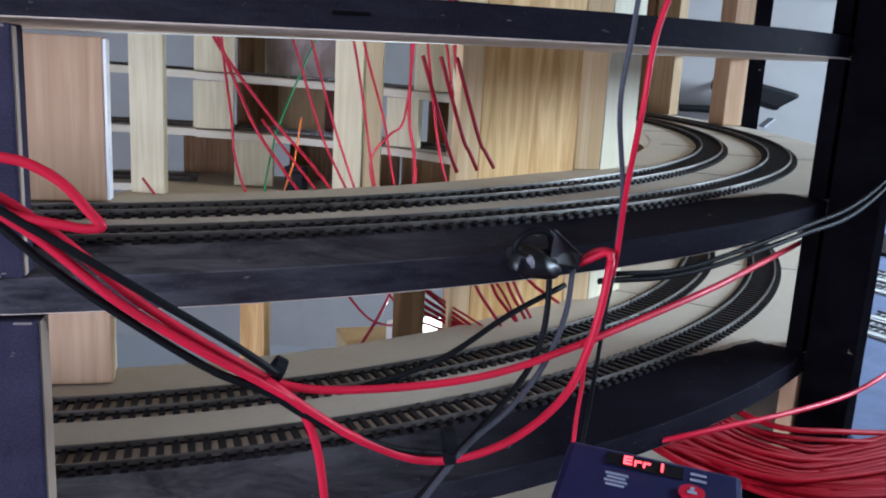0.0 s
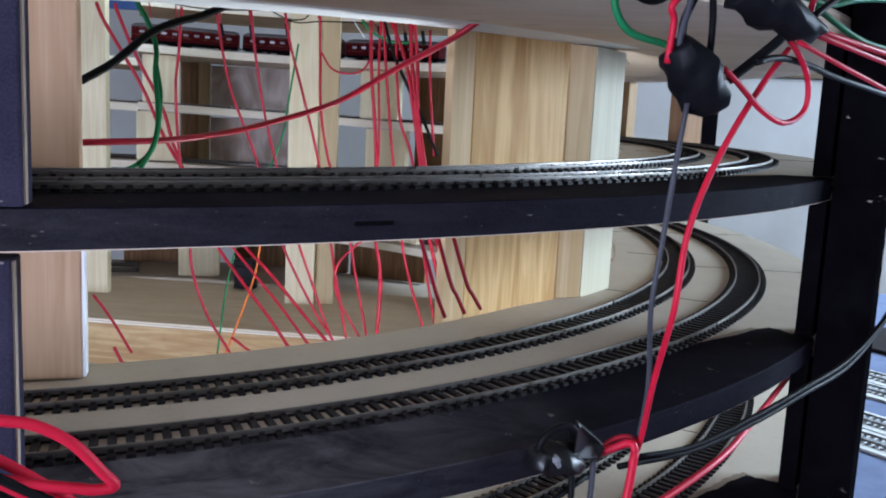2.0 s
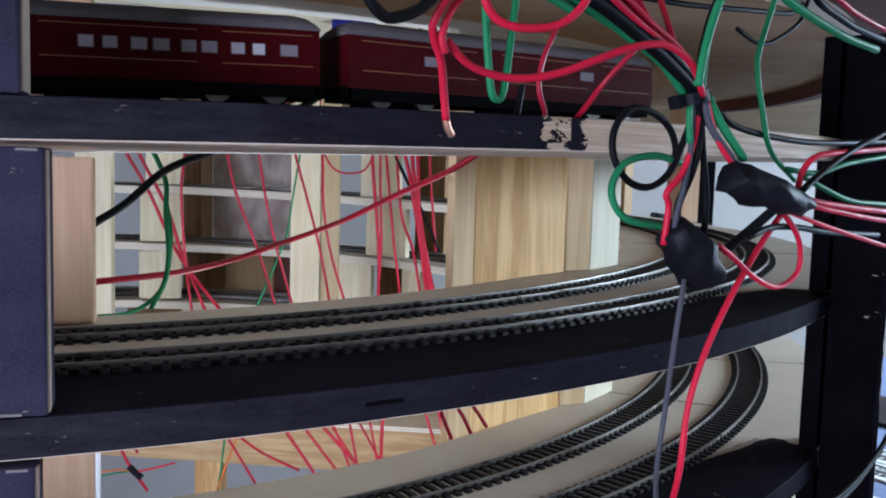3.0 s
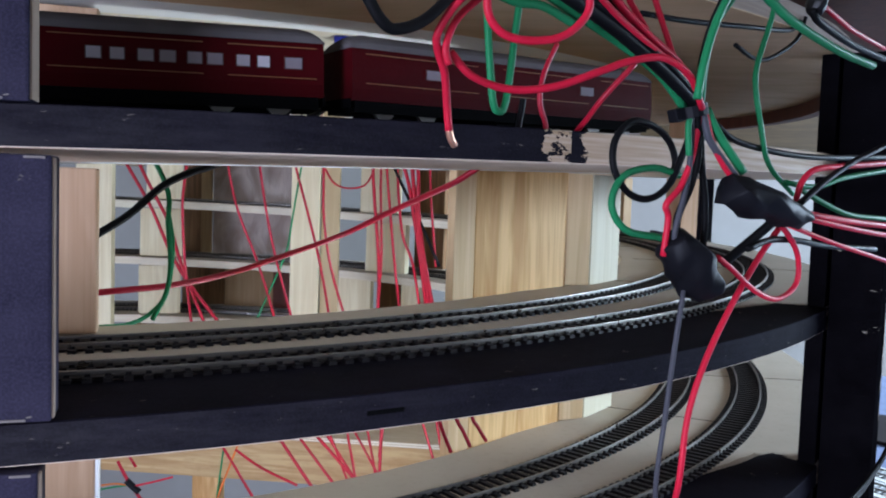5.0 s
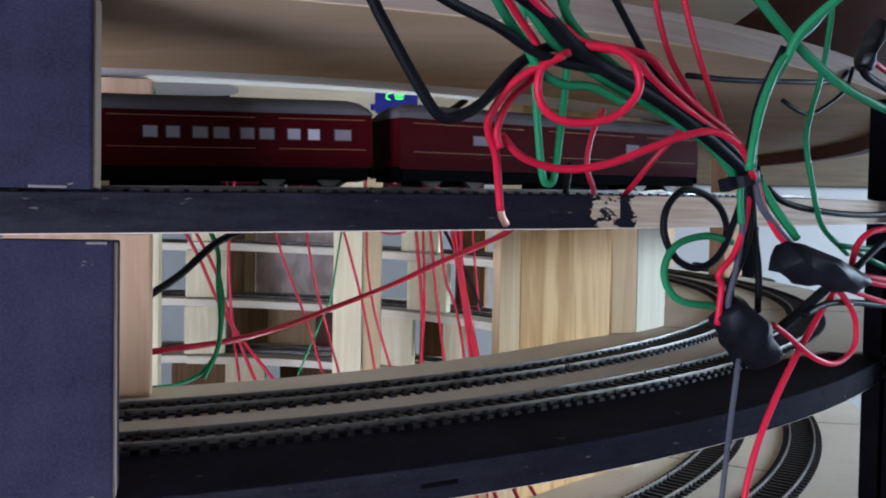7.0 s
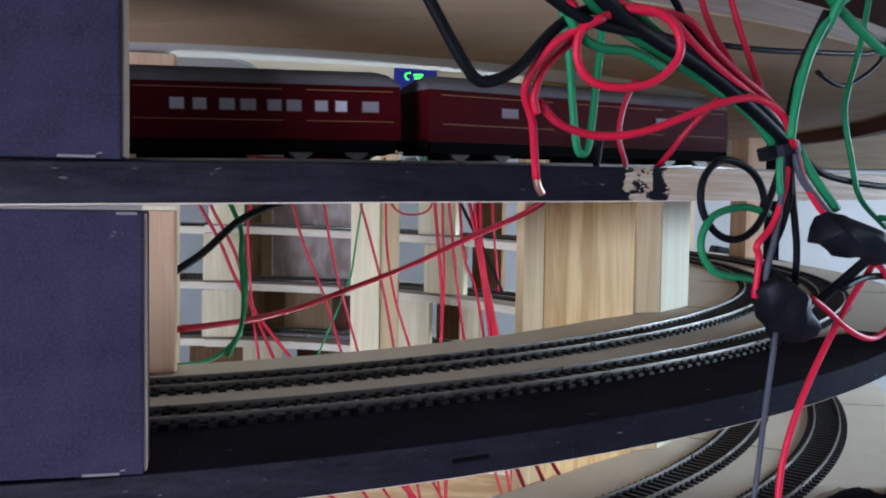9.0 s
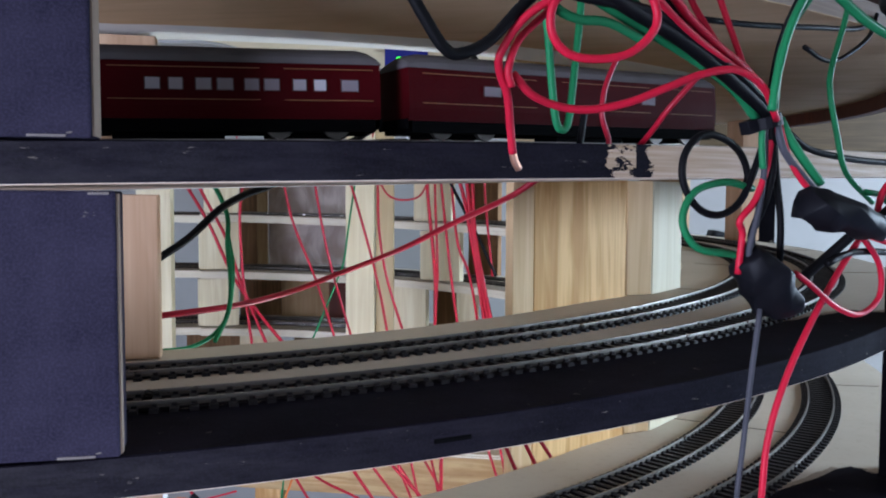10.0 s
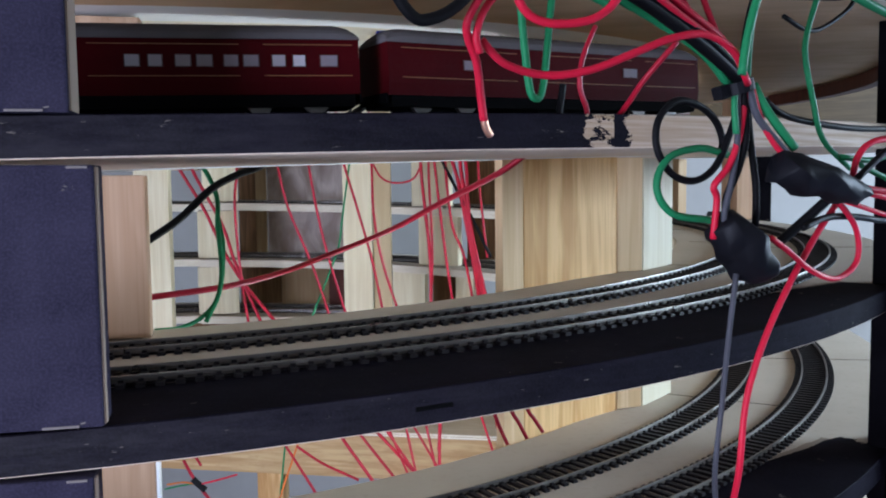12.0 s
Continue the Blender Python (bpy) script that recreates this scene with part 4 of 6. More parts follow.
wire("red_cable", RED, 0.0022, [(0.3552, -0.8530, 0.8342), (0.3767, -0.8437, 0.8148), (0.3969, -0.8344, 0.7994), (0.4236, -0.8212, 0.7850), (0.4486, -0.8078, 0.7823), (0.4746, -0.7928, 0.7892), (0.4980, -0.7783, 0.8071), (0.5088, -0.7713, 0.8310), (0.5145, -0.7675, 0.8555), (0.5176, -0.7654, 0.8801)], "thick red insulated cable hanging in a bow below the deck")
wire("black_cable", BLACKW, 0.0019, [(0.2488, -0.8940, 0.9162), (0.2593, -0.8903, 0.9051), (0.2778, -0.8840, 0.8862), (0.3075, -0.8734, 0.8612), (0.3352, -0.8625, 0.8400), (0.3554, -0.8537, 0.8291), (0.3768, -0.8437, 0.8120), (0.4125, -0.8260, 0.7922), (0.4456, -0.8079, 0.7840), (0.4691, -0.7937, 0.7828)], "black insulated cable tied to the red ones")
wire("black_cable", BLACKW, 0.0018, [(0.2524, -0.8992, 0.9215), (0.2622, -0.8946, 0.9123), (0.2839, -0.8860, 0.8968), (0.3192, -0.8720, 0.8707), (0.3445, -0.8604, 0.8511), (0.3600, -0.8521, 0.8369)], "black insulated cable tied to the red ones")
wire("black_cable", BLACKW, 0.0018, [(0.4850, -0.7641, 0.8885), (0.4855, -0.7687, 0.8476), (0.4787, -0.7778, 0.8231), (0.4619, -0.7928, 0.8025), (0.4454, -0.8069, 0.7872), (0.4246, -0.8227, 0.7652), (0.4124, -0.8336, 0.7495)], "black insulated cable hanging from a taped joint")
wire("grey_cable", GREYW, 0.0016, [(0.4992, -0.7549, 0.8733), (0.4962, -0.7622, 0.8464), (0.4851, -0.7746, 0.8209), (0.4678, -0.7904, 0.8019), (0.4482, -0.8069, 0.7890), (0.4300, -0.8218, 0.7688), (0.4152, -0.8344, 0.7503)], "grey insulated cable hanging from a taped joint")
wire("black_cable", BLACKW, 0.0016, [(0.4951, -0.7587, 0.8629), (0.4647, -0.7804, 0.8502), (0.4367, -0.7989, 0.8338), (0.4153, -0.8128, 0.8268), (0.3948, -0.8254, 0.8228)], "black insulated cable below the deck")
wire("red_wire", RED, 0.0012, [(0.5086, -0.7642, 0.8350), (0.5085, -0.7643, 0.8089), (0.5070, -0.7653, 0.7892), (0.5065, -0.7657, 0.7587), (0.5070, -0.7653, 0.7342)], "thin red wire hanging below the deck")
wire("black_wire", BLACKW, 0.0012, [(0.5229, -0.7448, 0.8660), (0.5200, -0.7468, 0.8434), (0.5179, -0.7483, 0.8136), (0.5145, -0.7506, 0.7764), (0.5104, -0.7534, 0.7457)], "thin black wire hanging below the deck")
wire("black_cable", BLACKW, 0.0018, [(0.5153, -0.7452, 0.8630), (0.5650, -0.7187, 0.8634), (0.6119, -0.6902, 0.8720), (0.6557, -0.6602, 0.8822), (0.6957, -0.6301, 0.8906), (0.7314, -0.6013, 0.9101), (0.7554, -0.5842, 0.9378)], "black cable running along the deck edge past the post")
wire("black_cable", BLACKW, 0.0016, [(0.5250, -0.7408, 0.8668), (0.5637, -0.7224, 0.8673), (0.6097, -0.6952, 0.8773), (0.6524, -0.6670, 0.8880), (0.6907, -0.6395, 0.8976), (0.7247, -0.6137, 0.9161), (0.7469, -0.5999, 0.9426)], "black cable running along the deck edge past the post")
wire("red_cable", RED, 0.0015, [(0.5696, -0.7789, 1.0824), (0.5583, -0.7847, 1.0685), (0.5425, -0.7932, 1.0451), (0.5293, -0.7997, 1.0196), (0.5217, -0.8023, 0.9938), (0.5193, -0.8015, 0.9613), (0.5192, -0.7812, 0.9217), (0.5212, -0.7599, 0.8822), (0.5226, -0.7388, 0.8612)], "red cable hanging from a taped joint in front of the decks")
wire("dark_cable", GREYW, 0.0013, [(0.5151, -0.8077, 1.0542), (0.5127, -0.8061, 1.0258), (0.5106, -0.8043, 0.9942), (0.5085, -0.8024, 0.9615), (0.5174, -0.7788, 0.9212), (0.5206, -0.7615, 0.8918), (0.5229, -0.7448, 0.8660)], "dark grey cable hanging in front of the decks")
wire("red_cable", RED, 0.0019, [(0.8506, -0.4727, 0.7581), (0.7740, -0.5623, 0.7585), (0.7315, -0.5956, 0.7508), (0.6731, -0.6417, 0.7524), (0.6260, -0.6696, 0.7518), (0.5846, -0.6887, 0.7484), (0.5676, -0.6855, 0.7417)], "red cable running past the foot of the post")
wire("red_wire", REDSHADE, 0.0022, [(0.6407, -0.6091, 0.7405), (0.6595, -0.6175, 0.7348), (0.6838, -0.6199, 0.7306), (0.7239, -0.6035, 0.7245), (0.8013, -0.5528, 0.7055)], "thin red wire in a bundle below the deck's edge")
wire("red_wire", REDSHADE, 0.0021, [(0.6273, -0.6228, 0.7382), (0.6544, -0.6229, 0.7297), (0.6854, -0.6182, 0.7237), (0.7264, -0.6005, 0.7160), (0.7920, -0.5722, 0.7055)], "thin red wire in a bundle below the deck's edge")
wire("red_wire", REDSHADE, 0.0023, [(0.6076, -0.6421, 0.7378), (0.6319, -0.6457, 0.7280), (0.6608, -0.6444, 0.7210), (0.6970, -0.6345, 0.7147), (0.7783, -0.6010, 0.7055)], "thin red wire in a bundle below the deck's edge")
wire("red_wire", REDSHADE, 0.0021, [(0.5930, -0.6556, 0.7389), (0.6214, -0.6558, 0.7273), (0.6561, -0.6492, 0.7153), (0.6976, -0.6356, 0.7074), (0.7707, -0.6169, 0.7055)], "thin red wire in a bundle below the deck's edge")
wire("red_wire", REDSHADE, 0.0021, [(0.5835, -0.6641, 0.7387), (0.6167, -0.6603, 0.7249), (0.6573, -0.6480, 0.7091), (0.6931, -0.6474, 0.7074), (0.7642, -0.6302, 0.7055)], "thin red wire in a bundle below the deck's edge")
wire("red_wire", REDSHADE, 0.0023, [(0.5743, -0.6721, 0.7388), (0.6068, -0.6694, 0.7244), (0.6459, -0.6594, 0.7098), (0.6848, -0.6595, 0.7074), (0.7581, -0.6430, 0.7055)], "thin red wire in a bundle below the deck's edge")
wire("red_wire", REDSHADE, 0.0027, [(0.5681, -0.6773, 0.7379), (0.5972, -0.6780, 0.7237), (0.6410, -0.6641, 0.7063), (0.6810, -0.6695, 0.7074), (0.7531, -0.6536, 0.7055)], "thin red wire in a bundle below the deck's edge")
wire("red_wire", REDSHADE, 0.0026, [(0.6133, -0.6366, 0.7379), (0.6524, -0.6344, 0.7182), (0.7108, -0.6122, 0.7061), (0.7799, -0.5969, 0.7074)], "thin red wire in a bundle below the deck's edge")
wire("red_wire", REDSHADE, 0.0026, [(0.5882, -0.6599, 0.7388), (0.6347, -0.6431, 0.7122), (0.6692, -0.6483, 0.7080), (0.7107, -0.6431, 0.7061), (0.7585, -0.6415, 0.7074)], "thin red wire in a bundle below the deck's edge")
wire("red_wire", REDSHADE, 0.0022, [(0.5788, -0.6682, 0.7389), (0.6234, -0.6539, 0.7150), (0.6616, -0.6593, 0.7080), (0.7003, -0.6595, 0.7061), (0.7534, -0.6522, 0.7074)], "thin red wire in a bundle below the deck's edge")
wire("red_wire", REDSHADE, 0.0024, [(0.5979, -0.6511, 0.7389), (0.6392, -0.6386, 0.7183), (0.6821, -0.6340, 0.7080), (0.7253, -0.6271, 0.7061), (0.7711, -0.6151, 0.7074)], "thin red wire in a bundle below the deck's edge")
wire("red_wire", REDSHADE, 0.0022, [(0.6375, -0.6498, 0.7055), (0.6622, -0.6695, 0.7067), (0.6893, -0.6771, 0.7080), (0.7491, -0.6617, 0.7061)], "thin red wire in a bundle below the deck's edge")
wire("red_wire", REDSHADE, 0.0021, [(0.5698, -0.6758, 0.7381), (0.6131, -0.6637, 0.7157), (0.6509, -0.6569, 0.7067), (0.6950, -0.6526, 0.7080), (0.7671, -0.6240, 0.7061)], "thin red wire in a bundle below the deck's edge")
wire("red_wire", REDSHADE, 0.0021, [(0.6030, -0.6464, 0.7381), (0.6458, -0.6319, 0.7129), (0.6806, -0.6388, 0.7067), (0.7195, -0.6402, 0.7080), (0.7662, -0.6259, 0.7061)], "thin red wire in a bundle below the deck's edge")
wire("red_wire", REDSHADE, 0.0022, [(0.5766, -0.6701, 0.7384), (0.6176, -0.6594, 0.7190), (0.6572, -0.6493, 0.7067), (0.6930, -0.6577, 0.7080), (0.7609, -0.6371, 0.7061)], "thin red wire in a bundle below the deck's edge")
wire("red_wire", REDSHADE, 0.0027, [(0.5860, -0.6619, 0.7379), (0.6284, -0.6492, 0.7174), (0.6685, -0.6389, 0.7067), (0.7076, -0.6406, 0.7080), (0.7681, -0.6221, 0.7061)], "thin red wire in a bundle below the deck's edge")
wire("red_wire", REDSHADE, 0.0027, [(0.5721, -0.6739, 0.7382), (0.6125, -0.6642, 0.7193), (0.6523, -0.6648, 0.7067), (0.6865, -0.6745, 0.7080), (0.7507, -0.6583, 0.7061)], "thin red wire in a bundle below the deck's edge")
wire("red_wire", REDSHADE, 0.0026, [(0.6228, -0.6273, 0.7116), (0.6516, -0.6425, 0.7055), (0.6800, -0.6622, 0.7067), (0.7086, -0.6665, 0.7080), (0.7531, -0.6532, 0.7061)], "thin red wire in a bundle below the deck's edge")
wire("red_wire", REDSHADE, 0.0026, [(0.6166, -0.6379, 0.7074), (0.6411, -0.6641, 0.7055), (0.6655, -0.6815, 0.7067), (0.6934, -0.6856, 0.7080), (0.7436, -0.6732, 0.7061)], "thin red wire in a bundle below the deck's edge")
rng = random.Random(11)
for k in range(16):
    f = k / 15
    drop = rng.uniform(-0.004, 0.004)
    wire("red_wire", REDSHADE, rng.uniform(0.0016, 0.0022), [(0.568 + 0.066 * f, -0.678 + 0.055 * f, 0.7385), (0.608 + 0.048 * f, -0.668 + 0.047 * f, 0.7270 + drop), (0.648 + 0.040 * f, -0.668 + 0.053 * f, 0.7165 + drop),
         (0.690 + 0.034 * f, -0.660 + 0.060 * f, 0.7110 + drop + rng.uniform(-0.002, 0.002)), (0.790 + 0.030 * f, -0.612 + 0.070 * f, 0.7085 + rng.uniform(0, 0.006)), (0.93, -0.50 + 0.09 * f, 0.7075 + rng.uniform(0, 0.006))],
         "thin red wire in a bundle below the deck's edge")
# cables bent over the deck's edge at the shiny taped joint
wire("black_cable", BLACKW, 0.0020, [(0.4683, -0.7755, 0.8778), (0.4655, -0.7807, 0.8844), (0.4670, -0.7822, 0.8908), (0.4723, -0.7802, 0.8951), (0.4788, -0.7773, 0.8960), (0.4832, -0.7758, 0.8939), (0.4850, -0.7660, 0.8885)], "black cable looped over a taped joint")
wire("red_cable", RED, 0.0021, [(0.5012, -0.7571, 0.8749), (0.5076, -0.7590, 0.8785), (0.5135, -0.7620, 0.8825), (0.5165, -0.7645, 0.8830), (0.5176, -0.7656, 0.8790)], "thick red cable bent over the deck's edge")
wire("red_cable", REDDK, 0.0015, [(0.5021, -0.7541, 0.8764), (0.5095, -0.7530, 0.8812), (0.5158, -0.7540, 0.8830), (0.5212, -0.7560, 0.8815)], "red cable leaving a taped joint")
wire("black_cable", BLACKW, 0.0022, [(0.6050, -0.7255, 1.2005), (0.6095, -0.7222, 1.1960), (0.6264, -0.7076, 1.1927), (0.6486, -0.6873, 1.1901), (0.6924, -0.6431, 1.1908)], "black cable leaving a shiny taped joint past the post")
wire("red_cable", RED, 0.0016, [(0.6080, -0.7240, 1.2060), (0.6319, -0.7040, 1.2000), (0.6480, -0.6890, 1.1975), (0.6916, -0.6445, 1.1970)], "red cable leaving a shiny taped joint past the post")
# the loom at the top
wire("black_sleeve", BLACKW, 0.0028, [(0.3897, -0.9250, 1.1933), (0.4038, -0.9080, 1.1885), (0.4151, -0.8970, 1.1834), (0.4293, -0.8865, 1.1727), (0.4452, -0.8744, 1.1664), (0.4650, -0.8597, 1.1595), (0.4873, -0.8429, 1.1487), (0.5050, -0.8280, 1.1393), (0.5152, -0.8171, 1.1348)], "thick black sleeve holding the wires of a loom")
wire("black_cable", BLACKW, 0.0019, [(0.3686, -0.9400, 1.1851), (0.3831, -0.9200, 1.1810), (0.3998, -0.9030, 1.1771), (0.4119, -0.8940, 1.1716), (0.4243, -0.8880, 1.1683), (0.4518, -0.8714, 1.1669), (0.4697, -0.8581, 1.1599), (0.4909, -0.8422, 1.1502), (0.5062, -0.8291, 1.1411), (0.5161, -0.8189, 1.1339)], "black insulated cable along the loom")
wire("red_cable", RED, 0.0014, [(0.3966, -0.9250, 1.1917), (0.4053, -0.9120, 1.1888), (0.4148, -0.9000, 1.1840), (0.4259, -0.8890, 1.1779), (0.4369, -0.8820, 1.1750), (0.4485, -0.8770, 1.1738), (0.4624, -0.8659, 1.1648), (0.4774, -0.8538, 1.1571), (0.4936, -0.8406, 1.1499), (0.5071, -0.8286, 1.1411), (0.5136, -0.8205, 1.1342)], "red insulated cable along the loom")
wire("red_cable", RED, 0.0017, [(0.3986, -0.9180, 1.1948), (0.4086, -0.9050, 1.1899), (0.4208, -0.8900, 1.1818), (0.4332, -0.8800, 1.1774), (0.4469, -0.8720, 1.1767), (0.4589, -0.8659, 1.1749), (0.4697, -0.8569, 1.1669), (0.4839, -0.8458, 1.1587), (0.4992, -0.8336, 1.1511), (0.5105, -0.8234, 1.1400), (0.5156, -0.8169, 1.1341)], "red insulated cable along the loom")
wire("red_cable", RED, 0.0015, [(0.4031, -0.8801, 1.1440), (0.4114, -0.8765, 1.1363), (0.4261, -0.8711, 1.1328), (0.4429, -0.8672, 1.1350), (0.4598, -0.8641, 1.1415), (0.4729, -0.8613, 1.1466), (0.4876, -0.8544, 1.1492), (0.5006, -0.8455, 1.1442), (0.5105, -0.8329, 1.1331)], "red insulated cable in a wide bow")
wire("red_cable", RED, 0.0015, [(0.4311, -0.8855, 1.1748), (0.4422, -0.8840, 1.1742), (0.4498, -0.8815, 1.1694), (0.4516, -0.8805, 1.1600), (0.4431, -0.8822, 1.1509), (0.4307, -0.8857, 1.1480), (0.4206, -0.8879, 1.1497), (0.4152, -0.8904, 1.1562), (0.4159, -0.8915, 1.1656), (0.4236, -0.8906, 1.1706)], "red insulated cable in a round loop")
wire("red_cable", RED, 0.0015, [(0.4257, -0.8895, 1.1719), (0.4160, -0.8902, 1.1673), (0.4055, -0.8898, 1.1601), (0.3986, -0.8875, 1.1497), (0.3985, -0.8834, 1.1442), (0.4014, -0.8781, 1.1368), (0.4029, -0.8719, 1.1260), (0.4040, -0.8686, 1.1173)], "red insulated cable with a stripped copper end")
wire("copper_end", COPPER, 0.0014, [(0.4040, -0.8686, 1.1178), (0.4048, -0.8672, 1.1146), (0.4065, -0.8653, 1.1119)], "bare copper end of a red cable")
wire("red_cable", RED, 0.0014, [(0.4012, -0.8886, 1.1935), (0.4096, -0.8839, 1.1831), (0.4162, -0.8799, 1.1741), (0.4154, -0.8793, 1.1662), (0.4053, -0.8831, 1.1554), (0.4014, -0.8840, 1.1453), (0.4026, -0.8825, 1.1391)], "red insulated cable of the loom")
wire("black_cable", BLACKW, 0.0020, [(0.3574, -0.9179, 1.1882), (0.3599, -0.9156, 1.1818), (0.3652, -0.9123, 1.1721), (0.3742, -0.9073, 1.1569), (0.3802, -0.9036, 1.1484), (0.3854, -0.9000, 1.1474), (0.3949, -0.8946, 1.1527), (0.4087, -0.8871, 1.1682), (0.4222, -0.8794, 1.1759), (0.4346, -0.8721, 1.1709), (0.4489, -0.8635, 1.1649), (0.4666, -0.8527, 1.1597)], "heavy black cable with a deep sag")
wire("green_wire", GREEN, 0.0016, [(0.4104, -0.8400, 1.2162), (0.4133, -0.8360, 1.2015), (0.4150, -0.8323, 1.1909), (0.4192, -0.8295, 1.1729), (0.4217, -0.8275, 1.1496), (0.4239, -0.8257, 1.1332), (0.4266, -0.8236, 1.1295), (0.4297, -0.8212, 1.1340), (0.4326, -0.8190, 1.1604), (0.4345, -0.8173, 1.1825), (0.4331, -0.8173, 1.2018), (0.4346, -0.8120, 1.2129), (0.4363, -0.8080, 1.2288)], "green insulated wire hanging in a narrow loop")
wire("green_wire", GREEN, 0.0019, [(0.4027, -0.9100, 1.1947), (0.4113, -0.8980, 1.1835), (0.4238, -0.8836, 1.1733), (0.4371, -0.8740, 1.1673), (0.4538, -0.8623, 1.1611), (0.4720, -0.8492, 1.1545), (0.4922, -0.8345, 1.1451), (0.5061, -0.8228, 1.1340)], "green insulated wire along the loom")
wire("green_wire", GREEN, 0.0017, [(0.3958, -0.9020, 1.1934), (0.4018, -0.8980, 1.1834), (0.4100, -0.8929, 1.1733), (0.4165, -0.8885, 1.1646), (0.4251, -0.8830, 1.1617), (0.4362, -0.8760, 1.1621), (0.4507, -0.8660, 1.1576)], "green insulated wire of the loom")
wire("green_wire", GREEN, 0.0017, [(0.4204, -0.8908, 1.1951), (0.4251, -0.8867, 1.1846), (0.4330, -0.8810, 1.1772), (0.4447, -0.8733, 1.1698), (0.4599, -0.8620, 1.1626)], "green insulated wire of the loom")
wire("green_wire", GREEN, 0.0020, [(0.5184, -0.8151, 1.1351), (0.5229, -0.8146, 1.1267), (0.5293, -0.8128, 1.1184), (0.5388, -0.8090, 1.1081)], "green insulated wire entering a taped joint")
wire("green_wire", GREEN, 0.0019, [(0.5481, -0.8480, 1.2157), (0.5383, -0.8460, 1.2047), (0.5299, -0.8430, 1.1969), (0.5242, -0.8398, 1.1899), (0.5206, -0.8353, 1.1798), (0.5132, -0.8331, 1.1664), (0.5125, -0.8268, 1.1513), (0.5144, -0.8188, 1.1358)], "green insulated wire curving into the loom")
wire("black_wire", BLACKW, 0.0016, [(0.5198, -0.8367, 1.1862), (0.5128, -0.8340, 1.1685), (0.5115, -0.8277, 1.1558), (0.5120, -0.8203, 1.1404)], "black insulated wire curving into the loom")
wire("green_wire", GREEN, 0.0020, [(0.4994, -0.8490, 1.2081), (0.5234, -0.8344, 1.1902), (0.5398, -0.8239, 1.1809), (0.5575, -0.8120, 1.1736), (0.5893, -0.7893, 1.1668), (0.6172, -0.7677, 1.1646)], "green insulated wire slung towards the post")
wire("green_wire", GREEN, 0.0017, [(0.5554, -0.8135, 1.2190), (0.5358, -0.8265, 1.1975), (0.5236, -0.8343, 1.1870), (0.5128, -0.8410, 1.1700), (0.5065, -0.8448, 1.1514), (0.5036, -0.8465, 1.1351)], "green insulated wire curving into the loom")
wire("green_wire", GREEN, 0.0014, [(0.5748, -0.7563, 1.2328), (0.5729, -0.7587, 1.2154), (0.5672, -0.7638, 1.1892), (0.5578, -0.7717, 1.1632), (0.5566, -0.7734, 1.1515), (0.5612, -0.7710, 1.1332), (0.5683, -0.7666, 1.1140), (0.5878, -0.7527, 1.1000)], "thin green wire hanging from the upper deck")
wire("black_wire", BLACKW, 0.0016, [(0.5064, -0.7440, 1.1907), (0.5385, -0.7211, 1.1927), (0.5834, -0.6853, 1.1986), (0.6283, -0.6444, 1.2062), (0.6412, -0.6315, 1.2148)], "black wire stapled under the upper deck")
wire("black_wire", BLACKW, 0.0014, [(0.5766, -0.6911, 1.1867), (0.5946, -0.6756, 1.1819), (0.6111, -0.6608, 1.1855), (0.6385, -0.6343, 1.2026), (0.6481, -0.6244, 1.2191)], "black wire curled under the upper deck")
wire("red_wire", RED, 0.0013, [(0.4667, -0.8332, 1.2122), (0.4700, -0.8333, 1.1961), (0.4759, -0.8320, 1.1802), (0.4854, -0.8286, 1.1670), (0.4982, -0.8230, 1.1501)], "red insulated wire running down to the loom")
wire("red_wire", RED, 0.0013, [(0.4803, -0.8254, 1.2146), (0.4844, -0.8251, 1.1982), (0.4899, -0.8238, 1.1820), (0.4979, -0.8211, 1.1635), (0.5042, -0.8193, 1.1494)], "red insulated wire running down to the loom")
wire("black_wire", BLACKW, 0.0014, [(0.4417, -0.8692, 1.2015), (0.4493, -0.8639, 1.1906), (0.4609, -0.8563, 1.1753), (0.4731, -0.8482, 1.1649), (0.4860, -0.8395, 1.1551)], "black insulated wire running down to the loom")
wire("red_cable", RED, 0.0015, [(0.5148, -0.8174, 1.1323), (0.5128, -0.8168, 1.1142), (0.5080, -0.8179, 1.1007), (0.5013, -0.8201, 1.0925), (0.5035, -0.8169, 1.0866), (0.5025, -0.8156, 1.0698)], "red insulated cable between two taped joints")
wire("black_wire", BLACKW, 0.0018, [(0.5132, -0.8184, 1.1322), (0.5161, -0.8142, 1.1143), (0.5137, -0.8134, 1.1008), (0.5082, -0.8144, 1.0859), (0.5116, -0.8099, 1.0733)], "black insulated wire between two taped joints")
wire("black_wire", BLACKW, 0.0016, [(0.5157, -0.8145, 1.1334), (0.5195, -0.8097, 1.1121), (0.5239, -0.8045, 1.0922), (0.5252, -0.8012, 1.0743)], "black insulated wire between two taped joints")
wire("grey_cable", GREYW, 0.0014, [(0.5105, -0.8201, 1.1320), (0.5117, -0.8173, 1.1117), (0.5097, -0.8165, 1.0946), (0.5069, -0.8161, 1.0798), (0.5103, -0.8120, 1.0722)], "grey insulated wire between two taped joints")
wire("green_wire", GREEN, 0.0014, [(0.5087, -0.8224, 1.1329), (0.5086, -0.8225, 1.1234), (0.5097, -0.8218, 1.1139)], "green insulated wire below the tie")
